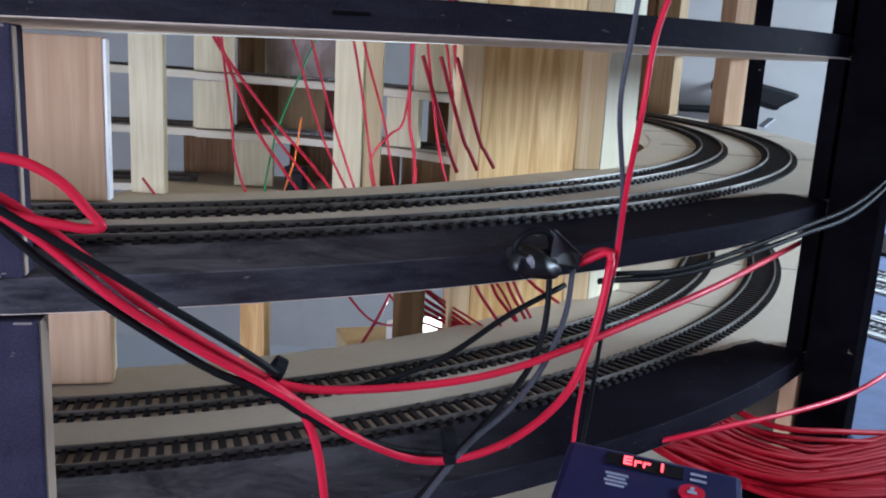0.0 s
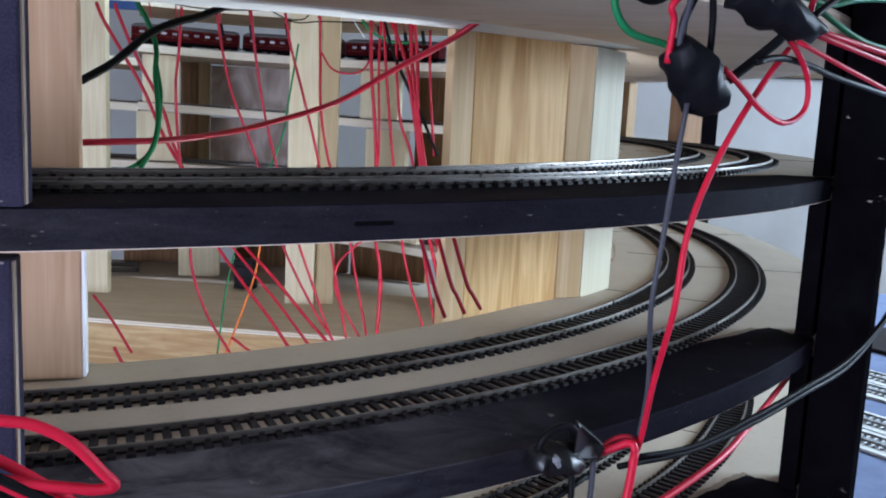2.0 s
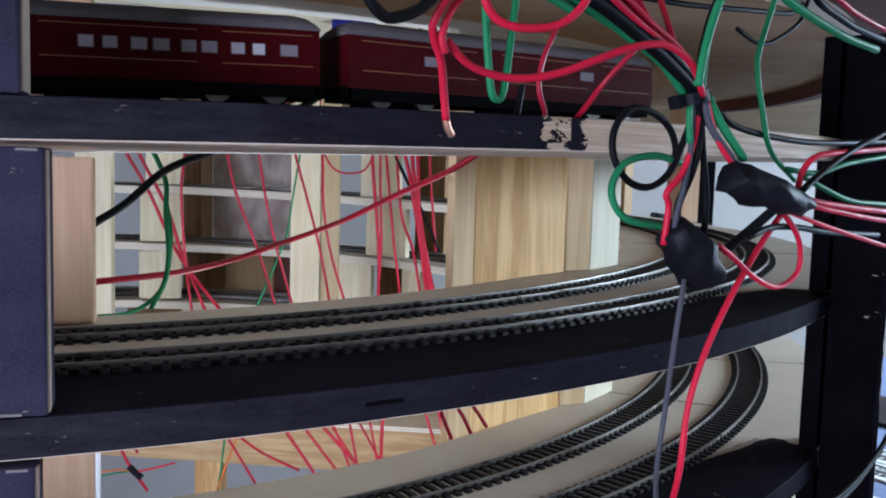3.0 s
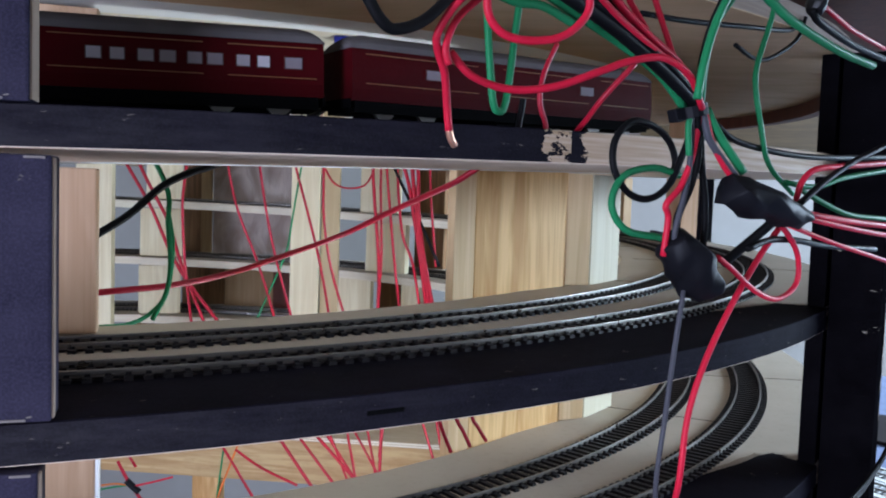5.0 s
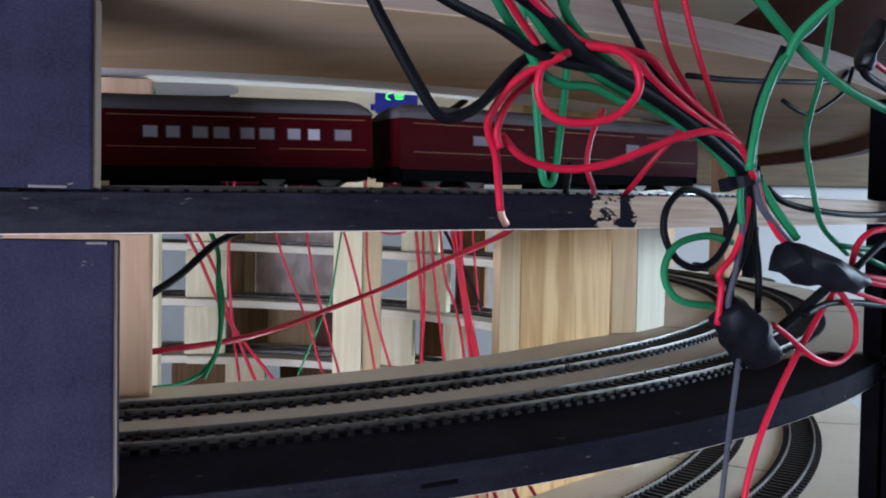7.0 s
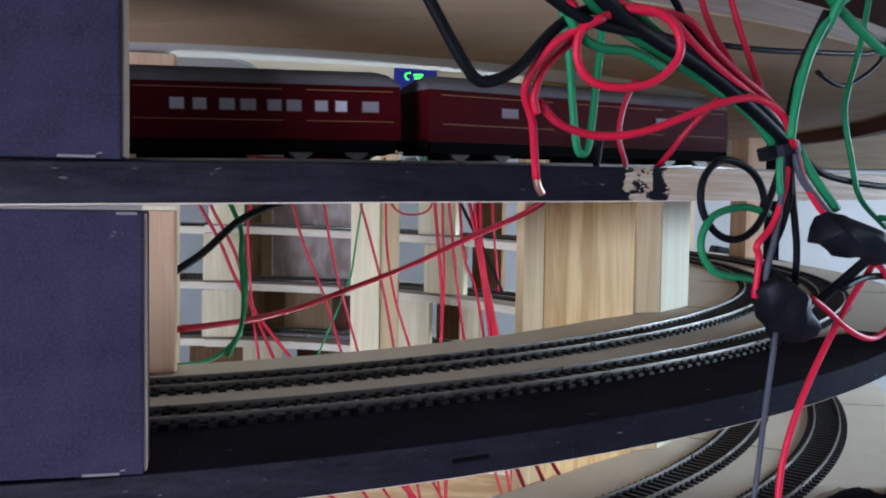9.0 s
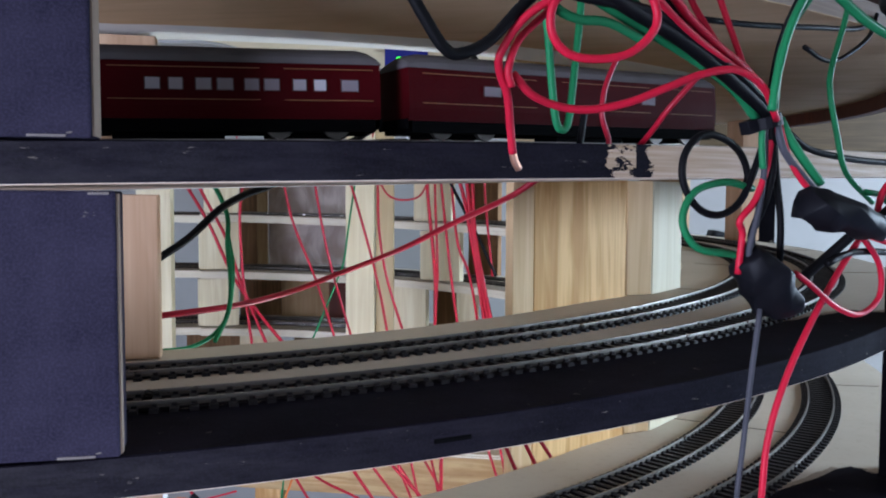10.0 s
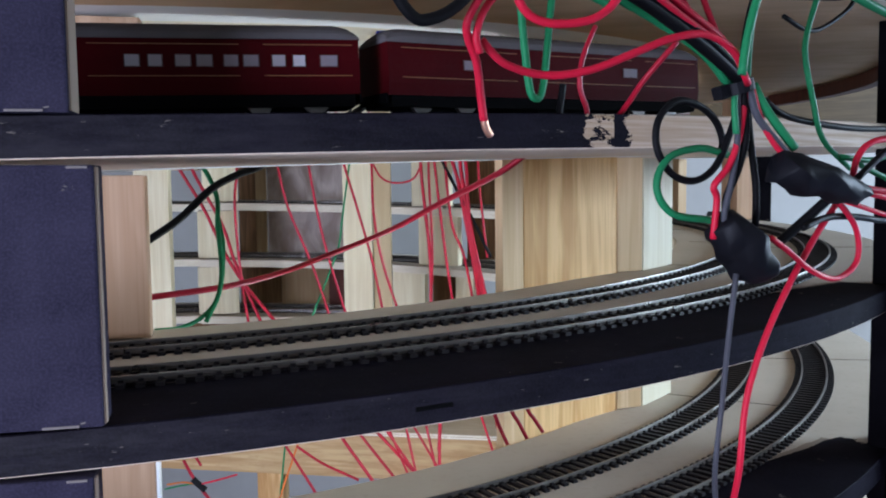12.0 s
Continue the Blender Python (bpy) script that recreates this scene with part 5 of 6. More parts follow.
wire("red_cable", RED, 0.0013, [(0.5173, -0.8170, 1.1336), (0.5218, -0.8165, 1.1193), (0.5293, -0.8140, 1.1085), (0.5368, -0.8115, 1.1026)], "red insulated cable entering a taped joint")
wire("purple_wire", GREYW, 0.0016, [(0.5161, -0.8178, 1.1331), (0.5196, -0.8175, 1.1216), (0.5279, -0.8142, 1.1122), (0.5356, -0.8111, 1.1050)], "dark insulated wire entering a taped joint")
wire("black_wire", BLACKW, 0.0016, [(0.5167, -0.8031, 1.1279), (0.5124, -0.8054, 1.1159), (0.5052, -0.8094, 1.1011), (0.4947, -0.8153, 1.0947), (0.4837, -0.8213, 1.0974), (0.4764, -0.8251, 1.1077), (0.4769, -0.8242, 1.1196), (0.4852, -0.8189, 1.1279), (0.4966, -0.8115, 1.1268), (0.5056, -0.8054, 1.1210), (0.5100, -0.8020, 1.1122), (0.5086, -0.8024, 1.1058)], "black wire in an open loop")
wire("green_wire", GREEN, 0.0016, [(0.5117, -0.8040, 1.1059), (0.4971, -0.8136, 1.1085), (0.4812, -0.8238, 1.1041), (0.4757, -0.8275, 1.0921), (0.4832, -0.8237, 1.0811), (0.5014, -0.8134, 1.0778), (0.5084, -0.8096, 1.0745)], "green wire in an open loop")
wire("red_cable", RED, 0.0017, [(0.5770, -0.7859, 1.0909), (0.5978, -0.7744, 1.0883), (0.6392, -0.7450, 1.0854), (0.6823, -0.7104, 1.0837)], "red insulated cable leaving a taped joint")
wire("red_cable", RED, 0.0014, [(0.5771, -0.7858, 1.0890), (0.5980, -0.7743, 1.0856), (0.6397, -0.7446, 1.0806), (0.6831, -0.7096, 1.0779)], "red insulated cable leaving a taped joint")
wire("red_cable", RED, 0.0015, [(0.5726, -0.7892, 1.0957), (0.5742, -0.7905, 1.1049), (0.5814, -0.7877, 1.1112), (0.5974, -0.7781, 1.1137), (0.6339, -0.7513, 1.1175), (0.6769, -0.7156, 1.1223)], "red insulated cable bent back over a taped joint")
wire("red_wire", RED, 0.0012, [(0.5698, -0.7874, 1.0849), (0.6009, -0.7695, 1.0765), (0.6426, -0.7408, 1.0673), (0.6859, -0.7070, 1.0584)], "thin red wire leaving a taped joint")
wire("black_cable", BLACKW, 0.0023, [(0.5600, -0.7945, 1.0863), (0.5500, -0.7941, 1.0769), (0.5366, -0.7961, 1.0658)], "thick black cable between two taped joints")
wire("black_wire", BLACKW, 0.0016, [(0.5457, -0.8019, 1.0734), (0.5621, -0.7875, 1.0773), (0.5848, -0.7676, 1.0766), (0.6111, -0.7436, 1.0734), (0.6696, -0.6879, 1.0698)], "black insulated wire leaving a taped joint")
wire("red_cable", RED, 0.0014, [(0.5602, -0.7919, 1.0889), (0.5724, -0.7822, 1.0807), (0.5822, -0.7741, 1.0695), (0.5830, -0.7726, 1.0555), (0.5703, -0.7811, 1.0485), (0.5549, -0.7912, 1.0530), (0.5384, -0.8017, 1.0643), (0.5300, -0.8064, 1.0696)], "red insulated cable in a small loop under a taped joint")
wire("black_cable", BLACKW, 0.0016, [(0.5334, -0.7861, 1.1312), (0.5440, -0.7800, 1.1250), (0.5628, -0.7678, 1.1218), (0.5925, -0.7465, 1.1202), (0.6274, -0.7187, 1.1216), (0.7068, -0.6422, 1.1283)], "black cable along the upper deck's edge")
wire("green_wire", GREEN, 0.0014, [(0.5665, -0.7899, 1.1048), (0.5875, -0.7768, 1.1035), (0.6080, -0.7635, 1.1088), (0.6415, -0.7382, 1.1140), (0.6877, -0.6982, 1.1200)], "green insulated wire leaving a taped joint")
wire("green_wire", GREEN, 0.0014, [(0.5767, -0.7824, 1.1024), (0.5925, -0.7731, 1.0965), (0.6146, -0.7582, 1.0905), (0.6442, -0.7358, 1.0888), (0.6926, -0.6933, 1.0873)], "green insulated wire leaving a taped joint")
wire("black_wire", BLACKW, 0.0016, [(0.5704, -0.7969, 1.0944), (0.5889, -0.7849, 1.1067), (0.6095, -0.7706, 1.1170), (0.6320, -0.7539, 1.1254), (0.6743, -0.7180, 1.1408)], "black insulated wire leaving a taped joint")
wire("red_wire", REDDK, 0.0014, [(0.4615, -0.7551, 1.1712), (0.4549, -0.7591, 1.1556), (0.4532, -0.7602, 1.1416), (0.4569, -0.7579, 1.1307), (0.4568, -0.7580, 1.1260)], "thin dark red wire between deck and loom")
wire("red_wire", REDDK, 0.0014, [(0.4968, -0.7743, 1.1600), (0.4835, -0.7689, 1.1442), (0.4776, -0.7589, 1.1340), (0.4737, -0.7475, 1.1271)], "thin dark red wire between deck and loom")
wire("black_stub", BLACKW, 0.0017, [(0.4466, -0.7466, 1.1443), (0.4456, -0.7472, 1.1370), (0.4443, -0.7480, 1.1286)], "short black cable stub standing on the deck")
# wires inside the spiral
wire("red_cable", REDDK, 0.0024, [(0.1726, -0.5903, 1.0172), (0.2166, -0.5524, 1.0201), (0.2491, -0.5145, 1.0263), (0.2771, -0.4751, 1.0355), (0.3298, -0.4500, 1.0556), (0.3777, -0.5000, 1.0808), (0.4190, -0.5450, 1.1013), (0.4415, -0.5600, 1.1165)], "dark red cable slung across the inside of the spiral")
wire("black_cable", BLACKW, 0.0028, [(0.1740, -0.5951, 1.0580), (0.1922, -0.5842, 1.0721), (0.2120, -0.5720, 1.0931), (0.2288, -0.5601, 1.1038), (0.2454, -0.5475, 1.1115), (0.2927, -0.5237, 1.1398), (0.3396, -0.5027, 1.1726), (0.3709, -0.4885, 1.1962), (0.3960, -0.4740, 1.2160)], "black cable slung across the inside of the spiral")
wire("green_wire", GREEN, 0.0018, [(0.1844, -0.6285, 1.2076), (0.1834, -0.6001, 1.1776), (0.1838, -0.5711, 1.1482), (0.2110, -0.5617, 1.0952), (0.2157, -0.5706, 1.0655), (0.2204, -0.5795, 1.0382), (0.2208, -0.5900, 1.0188), (0.2152, -0.6027, 1.0014)], "green wire hanging inside the spiral")
wire("green_wire", GREEN, 0.0016, [(0.2131, -0.5609, 1.0746), (0.2196, -0.5713, 1.0501), (0.2195, -0.5841, 1.0186), (0.2124, -0.5995, 1.0047), (0.2019, -0.6158, 0.9995), (0.1904, -0.6319, 1.0001)], "green wire hanging inside the spiral")
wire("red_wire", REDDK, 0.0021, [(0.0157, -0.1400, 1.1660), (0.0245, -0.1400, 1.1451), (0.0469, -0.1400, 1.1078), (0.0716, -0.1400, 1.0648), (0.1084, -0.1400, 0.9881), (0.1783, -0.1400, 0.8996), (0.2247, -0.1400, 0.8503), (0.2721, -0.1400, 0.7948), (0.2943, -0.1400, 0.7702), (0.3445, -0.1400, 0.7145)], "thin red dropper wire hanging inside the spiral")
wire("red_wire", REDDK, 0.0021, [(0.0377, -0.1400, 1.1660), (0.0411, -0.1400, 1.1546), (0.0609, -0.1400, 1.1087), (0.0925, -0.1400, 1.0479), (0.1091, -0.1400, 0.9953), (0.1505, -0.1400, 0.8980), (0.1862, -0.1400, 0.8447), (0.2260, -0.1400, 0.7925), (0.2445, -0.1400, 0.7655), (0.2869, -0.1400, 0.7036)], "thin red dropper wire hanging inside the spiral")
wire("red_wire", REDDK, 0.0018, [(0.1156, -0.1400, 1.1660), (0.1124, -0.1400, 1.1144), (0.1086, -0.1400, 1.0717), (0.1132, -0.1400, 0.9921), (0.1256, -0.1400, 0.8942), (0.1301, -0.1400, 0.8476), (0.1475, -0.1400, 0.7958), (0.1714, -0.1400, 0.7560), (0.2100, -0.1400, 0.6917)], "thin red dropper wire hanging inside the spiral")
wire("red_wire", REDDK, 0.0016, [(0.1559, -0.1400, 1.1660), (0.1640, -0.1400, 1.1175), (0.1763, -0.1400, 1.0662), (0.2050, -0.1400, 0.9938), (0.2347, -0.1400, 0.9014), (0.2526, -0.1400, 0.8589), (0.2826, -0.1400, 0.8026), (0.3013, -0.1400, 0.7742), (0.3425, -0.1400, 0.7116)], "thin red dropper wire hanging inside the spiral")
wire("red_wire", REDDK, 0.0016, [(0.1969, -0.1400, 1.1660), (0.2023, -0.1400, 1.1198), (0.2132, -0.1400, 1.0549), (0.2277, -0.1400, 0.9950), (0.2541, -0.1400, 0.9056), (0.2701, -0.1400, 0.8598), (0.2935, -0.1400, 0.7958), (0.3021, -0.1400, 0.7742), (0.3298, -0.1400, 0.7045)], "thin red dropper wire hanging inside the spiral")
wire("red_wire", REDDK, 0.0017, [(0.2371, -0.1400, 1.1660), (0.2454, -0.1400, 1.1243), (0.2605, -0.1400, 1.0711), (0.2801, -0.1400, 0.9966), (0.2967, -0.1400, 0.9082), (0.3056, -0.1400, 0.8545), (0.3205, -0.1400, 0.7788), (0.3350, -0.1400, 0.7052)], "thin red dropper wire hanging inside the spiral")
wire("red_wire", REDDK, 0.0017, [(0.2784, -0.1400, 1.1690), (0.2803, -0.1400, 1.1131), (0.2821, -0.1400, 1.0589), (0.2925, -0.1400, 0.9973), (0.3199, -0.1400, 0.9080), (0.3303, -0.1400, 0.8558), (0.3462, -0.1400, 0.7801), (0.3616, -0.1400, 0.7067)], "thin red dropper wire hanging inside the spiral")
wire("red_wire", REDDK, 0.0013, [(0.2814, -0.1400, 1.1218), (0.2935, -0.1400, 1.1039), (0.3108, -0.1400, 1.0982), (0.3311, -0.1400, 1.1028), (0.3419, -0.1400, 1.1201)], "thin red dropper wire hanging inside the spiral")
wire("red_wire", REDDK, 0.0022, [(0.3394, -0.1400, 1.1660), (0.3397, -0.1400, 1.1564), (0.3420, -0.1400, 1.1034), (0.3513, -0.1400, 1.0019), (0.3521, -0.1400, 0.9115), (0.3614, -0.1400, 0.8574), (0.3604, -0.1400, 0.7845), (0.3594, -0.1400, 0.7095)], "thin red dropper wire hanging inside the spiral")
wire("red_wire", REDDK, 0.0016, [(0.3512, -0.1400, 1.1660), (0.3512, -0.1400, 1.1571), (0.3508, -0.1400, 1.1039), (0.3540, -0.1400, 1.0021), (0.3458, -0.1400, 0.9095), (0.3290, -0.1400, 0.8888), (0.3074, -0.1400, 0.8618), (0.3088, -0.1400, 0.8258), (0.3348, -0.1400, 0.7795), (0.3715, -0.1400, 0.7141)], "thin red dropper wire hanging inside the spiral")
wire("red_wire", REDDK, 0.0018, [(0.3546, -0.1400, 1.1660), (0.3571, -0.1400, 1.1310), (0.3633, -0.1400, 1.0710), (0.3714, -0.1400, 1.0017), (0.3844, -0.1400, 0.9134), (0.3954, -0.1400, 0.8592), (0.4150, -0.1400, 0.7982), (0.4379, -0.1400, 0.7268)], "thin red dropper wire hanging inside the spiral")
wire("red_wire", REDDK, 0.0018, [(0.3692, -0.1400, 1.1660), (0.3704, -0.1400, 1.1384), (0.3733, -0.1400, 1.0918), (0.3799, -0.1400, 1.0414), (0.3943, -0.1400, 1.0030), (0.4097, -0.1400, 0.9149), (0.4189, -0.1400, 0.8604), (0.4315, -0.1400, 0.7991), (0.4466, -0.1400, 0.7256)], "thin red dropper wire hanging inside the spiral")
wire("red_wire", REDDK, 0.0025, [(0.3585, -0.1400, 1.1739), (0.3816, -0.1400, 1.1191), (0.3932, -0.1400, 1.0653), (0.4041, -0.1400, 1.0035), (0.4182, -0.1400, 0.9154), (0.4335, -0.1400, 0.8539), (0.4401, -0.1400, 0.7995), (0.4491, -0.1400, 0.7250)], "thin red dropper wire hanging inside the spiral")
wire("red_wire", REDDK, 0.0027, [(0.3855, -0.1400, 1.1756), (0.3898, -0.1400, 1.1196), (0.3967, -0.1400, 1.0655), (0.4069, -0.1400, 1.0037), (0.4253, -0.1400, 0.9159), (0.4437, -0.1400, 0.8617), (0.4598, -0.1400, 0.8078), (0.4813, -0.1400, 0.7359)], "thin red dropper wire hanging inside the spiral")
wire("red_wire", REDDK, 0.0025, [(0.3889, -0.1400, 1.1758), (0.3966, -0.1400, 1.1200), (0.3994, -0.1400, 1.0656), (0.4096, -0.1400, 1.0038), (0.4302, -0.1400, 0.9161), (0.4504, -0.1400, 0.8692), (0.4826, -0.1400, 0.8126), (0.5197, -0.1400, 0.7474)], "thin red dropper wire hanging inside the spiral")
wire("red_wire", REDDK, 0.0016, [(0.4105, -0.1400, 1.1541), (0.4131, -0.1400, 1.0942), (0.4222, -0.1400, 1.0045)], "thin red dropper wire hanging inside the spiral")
wire("black_wire", BLACKW, 0.0022, [(0.3536, -0.1400, 1.1660), (0.3676, -0.1400, 1.1250), (0.3867, -0.1400, 1.0859), (0.4074, -0.1400, 1.0463), (0.4263, -0.1400, 1.0047)], "thin black dropper wire hanging inside the spiral")
wire("green_wire", GREEN, 0.0012, [(0.2540, -0.1400, 1.1300), (0.2470, -0.1400, 1.0850), (0.2420, -0.1400, 1.0505), (0.2380, -0.1400, 1.0230), (0.2284, -0.1400, 0.9951), (0.1887, -0.1400, 0.8986), (0.1769, -0.1400, 0.8550), (0.1691, -0.1400, 0.8114), (0.1641, -0.1400, 0.7689), (0.1553, -0.1400, 0.6944)], "thin green dropper wire hanging inside the spiral")
wire("orange_wire", ORANGE, 0.0013, [(0.2151, -0.1400, 0.9034), (0.2071, -0.1400, 0.8494), (0.1905, -0.1400, 0.7980), (0.1756, -0.1400, 0.7562), (0.1504, -0.1400, 0.6856)], "thin orange dropper wire hanging inside the spiral")
wire("red_wire", REDDK, 0.0017, [(0.0082, -0.1400, 0.8141), (0.0289, -0.1400, 0.7862), (0.0554, -0.1400, 0.7415)], "thin red dropper wire hanging inside the spiral")
wire("red_wire", REDDK, 0.0018, [(0.1644, -0.1400, 0.8988), (0.2108, -0.1400, 0.8424), (0.2398, -0.1400, 0.8077), (0.2694, -0.1400, 0.7689), (0.3149, -0.1400, 0.7093)], "thin red dropper wire hanging inside the spiral")
wire("green_wire", GREEN, 0.0017, [(0.3248, -0.1400, 1.1719), (0.3358, -0.1400, 1.1528), (0.3601, -0.1400, 1.1391), (0.3807, -0.1400, 1.1377), (0.3975, -0.1400, 1.1414)], "thin green dropper wire hanging inside the spiral")
wire("red_wire", REDDK, 0.0021, [(0.3634, -0.1400, 0.8484), (0.3623, -0.1400, 0.8050), (0.3590, -0.1400, 0.7611)], "thin red dropper wire hanging inside the spiral")
wire("red_wire", REDDK, 0.0017, [(0.1786, -0.1400, 0.7665), (0.2106, -0.1400, 0.7444), (0.2570, -0.1400, 0.7223)], "thin red dropper wire hanging inside the spiral")
wire("red_wire", REDDK, 0.0021, [(0.0331, -0.1400, 0.7484), (0.0468, -0.1400, 0.7225), (0.0677, -0.1400, 0.6929)], "thin red dropper wire hanging inside the spiral")
# dropper wires under the top sheet
wire("black_wire", BLACKW, 0.0011, [(-0.0726, 0.1600, 1.2774), (-0.0633, 0.1600, 1.2460), (-0.0496, 0.1600, 1.2264)], "thin black wire dropping from the top sheet")
wire("red_wire", REDDK, 0.0011, [(-0.0364, 0.1600, 1.2779), (-0.0270, 0.1600, 1.2375), (-0.0149, 0.1600, 1.2016), (-0.0129, 0.1600, 1.1836)], "thin red wire dropping from the top sheet")
wire("black_wire", BLACKW, 0.0011, [(-0.0119, 0.1600, 1.2783), (-0.0117, 0.1600, 1.2540)], "thin black wire dropping from the top sheet")
wire("red_wire", REDDK, 0.0011, [(0.0189, 0.1600, 1.2788), (0.0229, 0.1600, 1.2383), (0.0254, 0.1600, 1.1662)], "thin red wire dropping from the top sheet")
wire("black_wire", BLACKW, 0.0011, [(0.0388, 0.1600, 1.2791), (0.0228, 0.1600, 1.2546), (0.0138, 0.1600, 1.2427)], "thin black wire dropping from the top sheet")
wire("red_wire", REDDK, 0.0011, [(0.0696, 0.1600, 1.2769), (0.0791, 0.1600, 1.2393), (0.0913, 0.1600, 1.1944), (0.0943, 0.1600, 1.1718)], "thin red wire dropping from the top sheet")
wire("black_wire", BLACKW, 0.0011, [(0.0914, 0.1600, 1.2773), (0.0999, 0.1600, 1.2441), (0.1228, 0.1600, 1.2174), (0.1773, 0.1600, 1.2048), (0.2134, 0.1600, 1.2144), (0.2400, 0.1600, 1.2508), (0.2531, 0.1600, 1.2825)], "thin black wire dropping from the top sheet")
wire("black_wire", BLACKW, 0.0011, [(0.1447, 0.1600, 1.2781), (0.1405, 0.1600, 1.2564), (0.1179, 0.1600, 1.2489), (0.1000, 0.1600, 1.2288), (0.0958, 0.1600, 1.2035)], "thin black wire dropping from the top sheet")
wire("red_wire", REDDK, 0.0011, [(0.1284, 0.1600, 1.2778), (0.1317, 0.1600, 1.2311), (0.1396, 0.1600, 1.1726)], "thin red wire dropping from the top sheet")
wire("red_wire", REDDK, 0.0011, [(0.1899, 0.1600, 1.2788), (0.1906, 0.1600, 1.2230), (0.1939, 0.1600, 1.1780)], "thin red wire dropping from the top sheet")
wire("black_wire", BLACKW, 0.0011, [(0.2035, 0.1600, 1.2790), (0.2175, 0.1600, 1.2415), (0.2313, 0.1600, 1.2237), (0.2227, 0.1600, 1.1965), (0.1956, 0.1600, 1.1916)], "thin black wire dropping from the top sheet")
wire("black_wire", BLACKW, 0.0011, [(0.2525, 0.1600, 1.3229), (0.2394, 0.1600, 1.2958), (0.2399, 0.1600, 1.2598), (0.2582, 0.1600, 1.2403), (0.2944, 0.1600, 1.2355)], "thin black wire dropping from the top sheet")
wire("black_wire", BLACKW, 0.0011, [(-0.0905, 0.1600, 1.2347), (-0.0405, 0.1600, 1.2265), (0.0232, 0.1600, 1.2068), (0.0867, 0.1600, 1.2015), (0.1501, 0.1600, 1.2043), (0.1909, 0.1600, 1.2050)], "thin black wire dropping from the top sheet")
wire("black_wire", BLACKW, 0.0011, [(-0.0133, 0.1600, 1.2305), (-0.0405, 0.1600, 1.2229), (-0.0677, 0.1600, 1.2261), (-0.0950, 0.1600, 1.2364)], "thin black wire dropping from the top sheet")
wire("white_wire", WHITEW, 0.0011, [(0.2895, 0.1600, 1.2606), (0.2855, 0.1600, 1.2291), (0.2950, 0.1600, 1.1977), (0.3135, 0.1600, 1.1710)], "thin white wire dropping from the top sheet")
wire("red_wire", REDDK, 0.0011, [(0.2408, 0.1600, 1.1968), (0.2493, 0.1600, 1.2330), (0.2761, 0.1600, 1.2514)], "thin red wire dropping from the top sheet")
wire("black_wire", BLACKW, 0.0011, [(0.1682, 0.1600, 1.2046), (0.2047, 0.1600, 1.1890), (0.2499, 0.1600, 1.1925), (0.3131, 0.1600, 1.1935)], "thin black wire dropping from the top sheet")
wire("red_wire", REDDK, 0.0011, [(0.3428, 0.1600, 1.3108), (0.3525, 0.1600, 1.2706), (0.3670, 0.1600, 1.2169), (0.3768, 0.1600, 1.1720)], "thin red wire dropping from the top sheet")
wire("red_wire", REDDK, 0.0011, [(0.3518, 0.1600, 1.3110), (0.3754, 0.1600, 1.2530), (0.3853, 0.1600, 1.1992)], "thin red wire dropping from the top sheet")
wire("black_wire", BLACKW, 0.0011, [(0.3672, 0.1600, 1.3112), (0.3570, 0.1600, 1.2752), (0.3351, 0.1600, 1.2344)], "thin black wire dropping from the top sheet")
wire("red_wire", REDDK, 0.0011, [(0.3834, 0.1600, 1.3115), (0.3887, 0.1600, 1.2622), (0.3852, 0.1600, 1.2082), (0.3840, 0.1600, 1.1721)], "thin red wire dropping from the top sheet")
wire("red_wire", REDDK, 0.0011, [(0.3789, 0.1600, 1.3114), (0.3975, 0.1600, 1.2758), (0.4026, 0.1600, 1.2445), (0.3984, 0.1600, 1.2264)], "thin red wire dropping from the top sheet")
wire("black_wire", BLACKW, 0.0011, [(0.3942, 0.1600, 1.3072), (0.3842, 0.1600, 1.2621), (0.3758, 0.1600, 1.2260)], "thin black wire dropping from the top sheet")
wire("black_wire", BLACKW, 0.0011, [(0.3298, 0.1600, 1.2792), (0.3258, 0.1600, 1.2522), (0.3125, 0.1600, 1.2340)], "thin black wire dropping from the top sheet")
wire("red_wire", REDDK, 0.0011, [(0.2848, 0.1600, 1.2740), (0.2945, 0.1600, 1.2337), (0.3313, 0.1600, 1.1893)], "thin red wire dropping from the top sheet")
wire("wire_joint", TAPE, 0.0030, [(0.0924, 0.1600, 1.1808), (0.0962, 0.1600, 1.1610)], "black insulated crimp joint on a dropper wire")
wire("wire_joint", TAPE, 0.0030, [(0.1377, 0.1600, 1.1816), (0.1416, 0.1600, 1.1618)], "black insulated crimp joint on a dropper wire")
wire("wire_joint", TAPE, 0.0030, [(0.1920, 0.1600, 1.1870), (0.1959, 0.1600, 1.1672)], "black insulated crimp joint on a dropper wire")
wire("wire_joint", TAPE, 0.0030, [(0.3748, 0.1600, 1.1828), (0.3787, 0.1600, 1.1630)], "black insulated crimp joint on a dropper wire")
wire("wire_joint", TAPE, 0.0030, [(0.3838, 0.1600, 1.1830), (0.3878, 0.1600, 1.1632)], "black insulated crimp joint on a dropper wire")
wire("wire_joint", TAPE, 0.0030, [(0.3340, 0.1600, 1.1893), (0.3379, 0.1600, 1.1696)], "black insulated crimp joint on a dropper wire")
wire("wire_joint", TAPE, 0.0030, [(0.4018, 0.1600, 1.1860), (0.4058, 0.1600, 1.1662)], "black insulated crimp joint on a dropper wire")
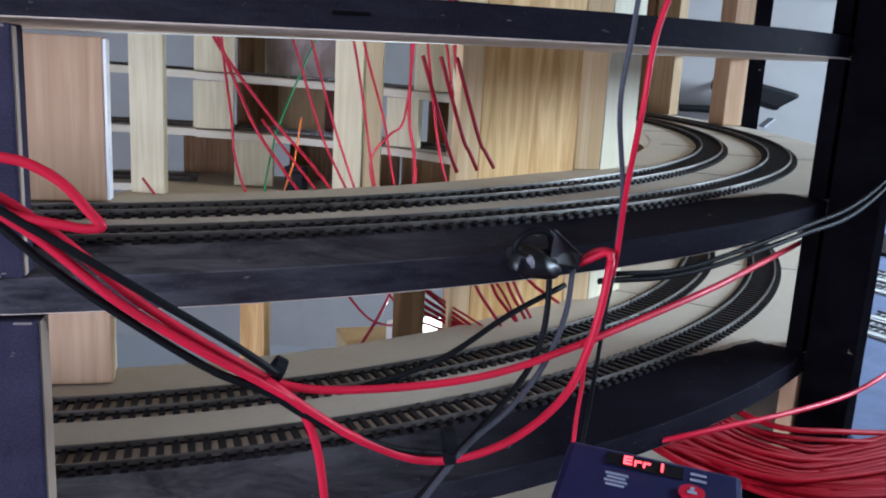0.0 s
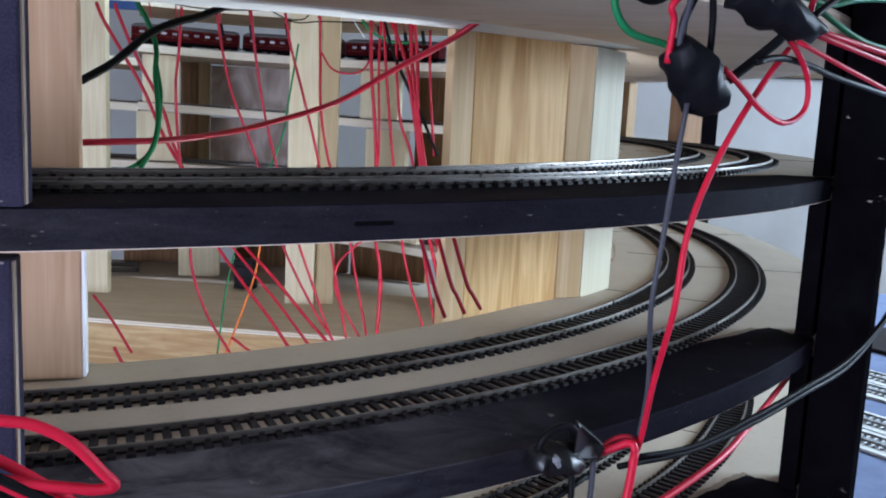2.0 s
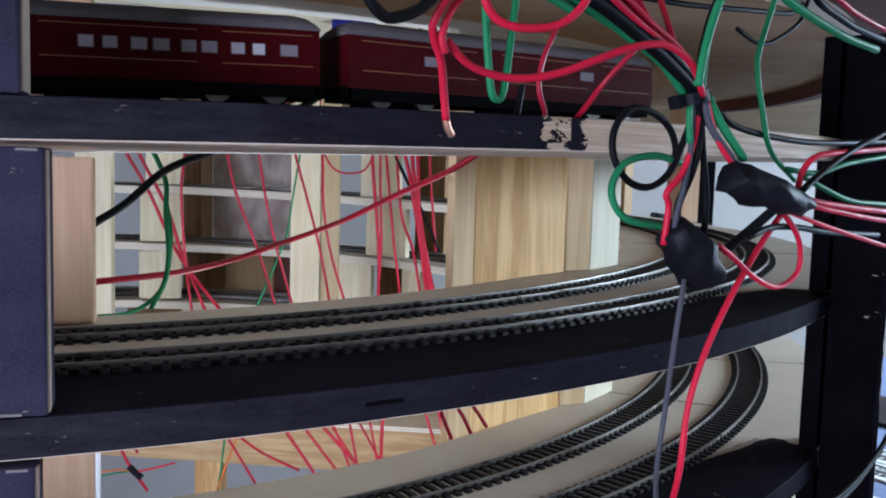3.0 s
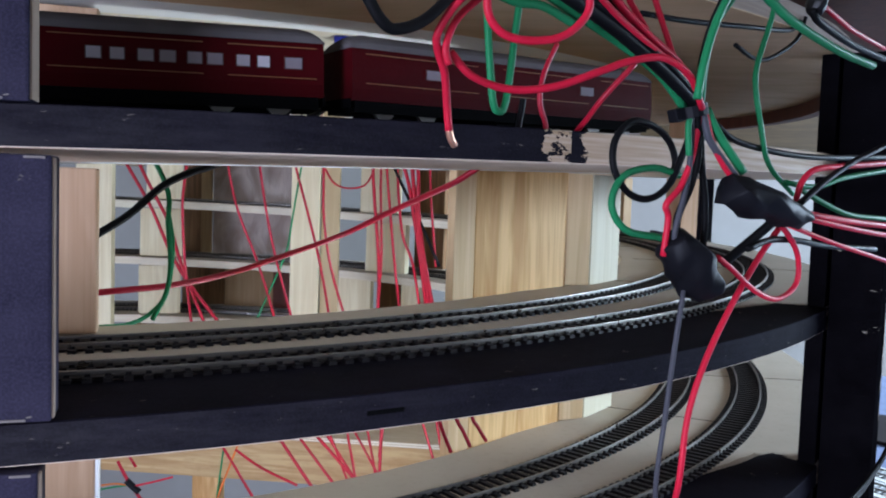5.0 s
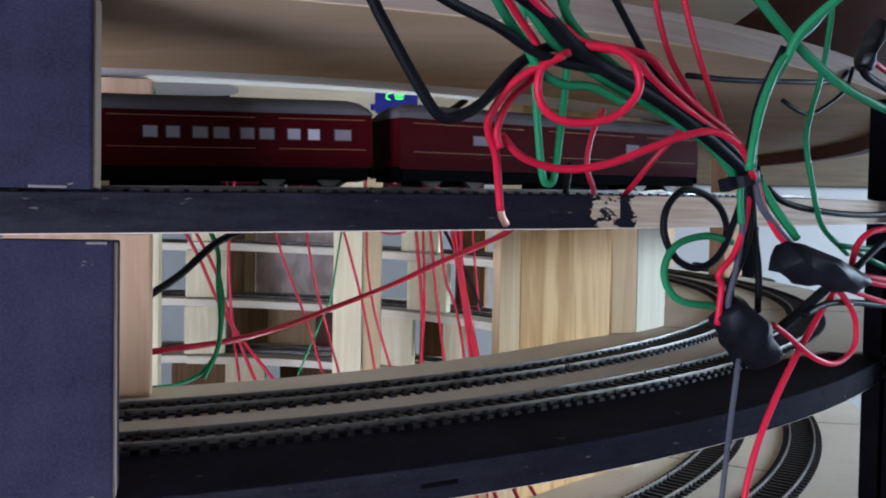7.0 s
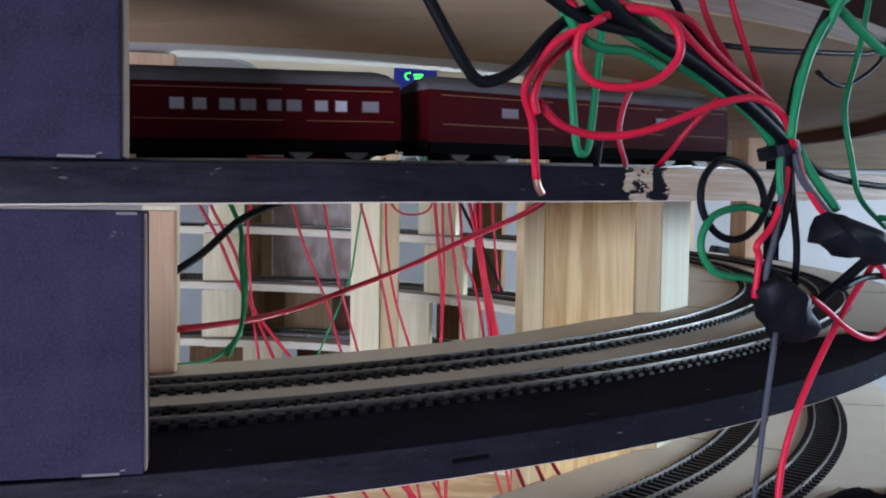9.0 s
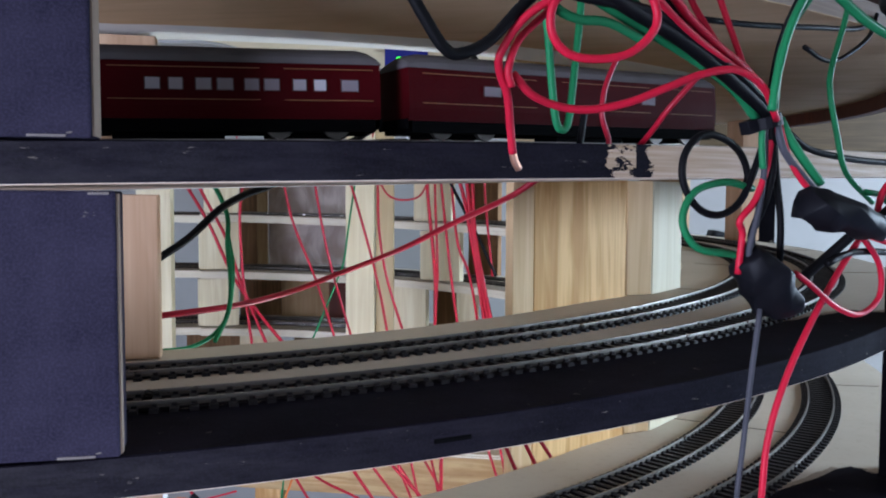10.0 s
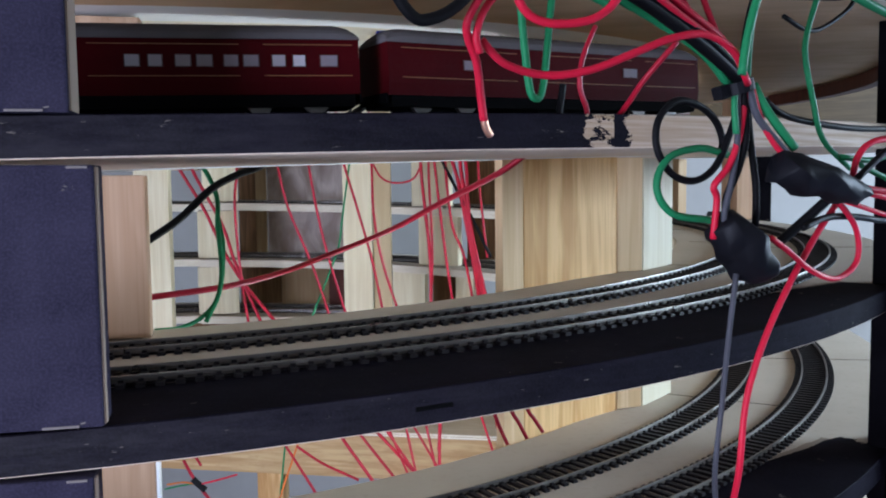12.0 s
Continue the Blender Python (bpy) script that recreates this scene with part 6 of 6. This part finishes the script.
wire("red_wire", REDDK, 0.0010, [(0.3282, -0.5059, 0.7874), (0.3383, -0.5059, 0.7767), (0.3552, -0.5059, 0.7590), (0.3704, -0.5059, 0.7533), (0.3827, -0.5059, 0.7542), (0.3975, -0.5059, 0.7552)], "red wire crossing in front of the boards between the lower decks")
wire("red_wire", REDDK, 0.0014, [(0.3809, -0.5059, 0.7956), (0.3746, -0.5059, 0.7818), (0.3651, -0.5059, 0.7607), (0.3544, -0.5059, 0.7403), (0.3471, -0.5059, 0.7264)], "red wire crossing in front of the boards between the lower decks")
wire("red_wire", REDDK, 0.0012, [(0.3656, -0.5059, 0.7904), (0.3752, -0.5059, 0.7792), (0.3898, -0.5059, 0.7624), (0.4098, -0.5059, 0.7560), (0.4239, -0.5059, 0.7516)], "red wire crossing in front of the boards between the lower decks")
wire("red_wire", REDDK, 0.0017, [(0.3733, -0.5059, 0.7904), (0.3850, -0.5059, 0.7814), (0.4018, -0.5059, 0.7683), (0.4244, -0.5059, 0.7586), (0.4380, -0.5059, 0.7528)], "red wire crossing in front of the boards between the lower decks")
wire("red_wire", REDDK, 0.0017, [(0.3764, -0.5059, 0.7906), (0.3888, -0.5059, 0.7827), (0.4091, -0.5059, 0.7699), (0.4293, -0.5059, 0.7600), (0.4426, -0.5059, 0.7535)], "red wire crossing in front of the boards between the lower decks")
wire("red_wire", REDDK, 0.0015, [(0.3810, -0.5059, 0.7924), (0.3936, -0.5059, 0.7850), (0.4163, -0.5059, 0.7719), (0.4351, -0.5059, 0.7604), (0.4478, -0.5059, 0.7527)], "red wire crossing in front of the boards between the lower decks")
wire("red_wire", REDDK, 0.0015, [(0.3925, -0.5059, 0.7955), (0.4043, -0.5059, 0.7868), (0.4236, -0.5059, 0.7723), (0.4399, -0.5059, 0.7618), (0.4524, -0.5059, 0.7537)], "red wire crossing in front of the boards between the lower decks")
wire("red_wire", REDDK, 0.0010, [(0.3933, -0.5059, 0.7957), (0.4057, -0.5059, 0.7879), (0.4260, -0.5059, 0.7750), (0.4437, -0.5059, 0.7651), (0.4566, -0.5059, 0.7578)], "red wire crossing in front of the boards between the lower decks")
wire("red_wire", REDDK, 0.0014, [(0.4402, -0.5059, 0.8065), (0.4478, -0.5059, 0.7937), (0.4532, -0.5059, 0.7845), (0.4629, -0.5059, 0.7715), (0.4718, -0.5059, 0.7594)], "red wire crossing in front of the boards between the lower decks")
wire("red_wire", REDDK, 0.0015, [(0.4545, -0.5059, 0.8099), (0.4612, -0.5059, 0.7966), (0.4668, -0.5059, 0.7855), (0.4748, -0.5059, 0.7759), (0.4843, -0.5059, 0.7643)], "red wire crossing in front of the boards between the lower decks")
wire("red_wire", REDDK, 0.0015, [(0.4685, -0.5059, 0.8111), (0.4747, -0.5059, 0.7975), (0.4787, -0.5059, 0.7888), (0.4842, -0.5059, 0.7801), (0.4922, -0.5059, 0.7673)], "red wire crossing in front of the boards between the lower decks")
wire("red_wire", REDDK, 0.0014, [(0.4737, -0.5059, 0.8111), (0.4805, -0.5059, 0.7979), (0.4849, -0.5059, 0.7892), (0.4894, -0.5059, 0.7814), (0.4969, -0.5059, 0.7683)], "red wire crossing in front of the boards between the lower decks")
wire("red_wire", REDDK, 0.0014, [(0.4839, -0.5059, 0.8097), (0.4948, -0.5059, 0.7998), (0.5000, -0.5059, 0.7952), (0.5076, -0.5059, 0.7907), (0.5203, -0.5059, 0.7832)], "red wire crossing in front of the boards between the lower decks")
wire("red_wire", REDDK, 0.0012, [(0.4572, -0.5059, 0.8078), (0.4661, -0.5059, 0.7960), (0.4725, -0.5059, 0.7873), (0.4781, -0.5059, 0.7776), (0.4855, -0.5059, 0.7645)], "red wire crossing in front of the boards between the lower decks")
wire("red_wire", REDDK, 0.0016, [(0.3972, -0.5642, 0.9830), (0.4156, -0.5508, 0.9254), (0.4201, -0.5474, 0.9118), (0.4270, -0.5420, 0.8948)], "red wire hanging in front of a pine board")
wire("red_wire", REDDK, 0.0016, [(0.4102, -0.5549, 0.9830), (0.4296, -0.5399, 0.9232), (0.4356, -0.5351, 0.9109), (0.4428, -0.5292, 0.8957)], "red wire hanging in front of a pine board")
wire("red_wire", REDDK, 0.0016, [(0.4221, -0.5459, 0.9831), (0.4423, -0.5296, 0.9222), (0.4485, -0.5244, 0.9104), (0.4563, -0.5175, 0.8971)], "red wire hanging in front of a pine board")
wire("wire_joint", TAPE, 0.0042, [(0.0440, -0.1400, 0.7240), (0.0517, -0.1400, 0.7166), (0.0602, -0.1400, 0.7092)], "black insulated joint on red and green wires")
wire("green_wire", GREEN, 0.0011, [(0.0077, -0.1400, 0.7107), (0.0283, -0.1400, 0.7151), (0.0467, -0.1400, 0.7181)], "thin green wire ending in a black joint")
wire("orange_wire", ORANGE, 0.0011, [(0.0109, -0.1400, 0.7166), (0.0321, -0.1400, 0.7196), (0.0488, -0.1400, 0.7166)], "thin orange wire ending in a black joint")
wire("red_wire", RED, 0.0012, [(0.0517, -0.1400, 0.7166), (0.0760, -0.1400, 0.7225), (0.1016, -0.1400, 0.7298)], "thin red wire leaving a black joint")
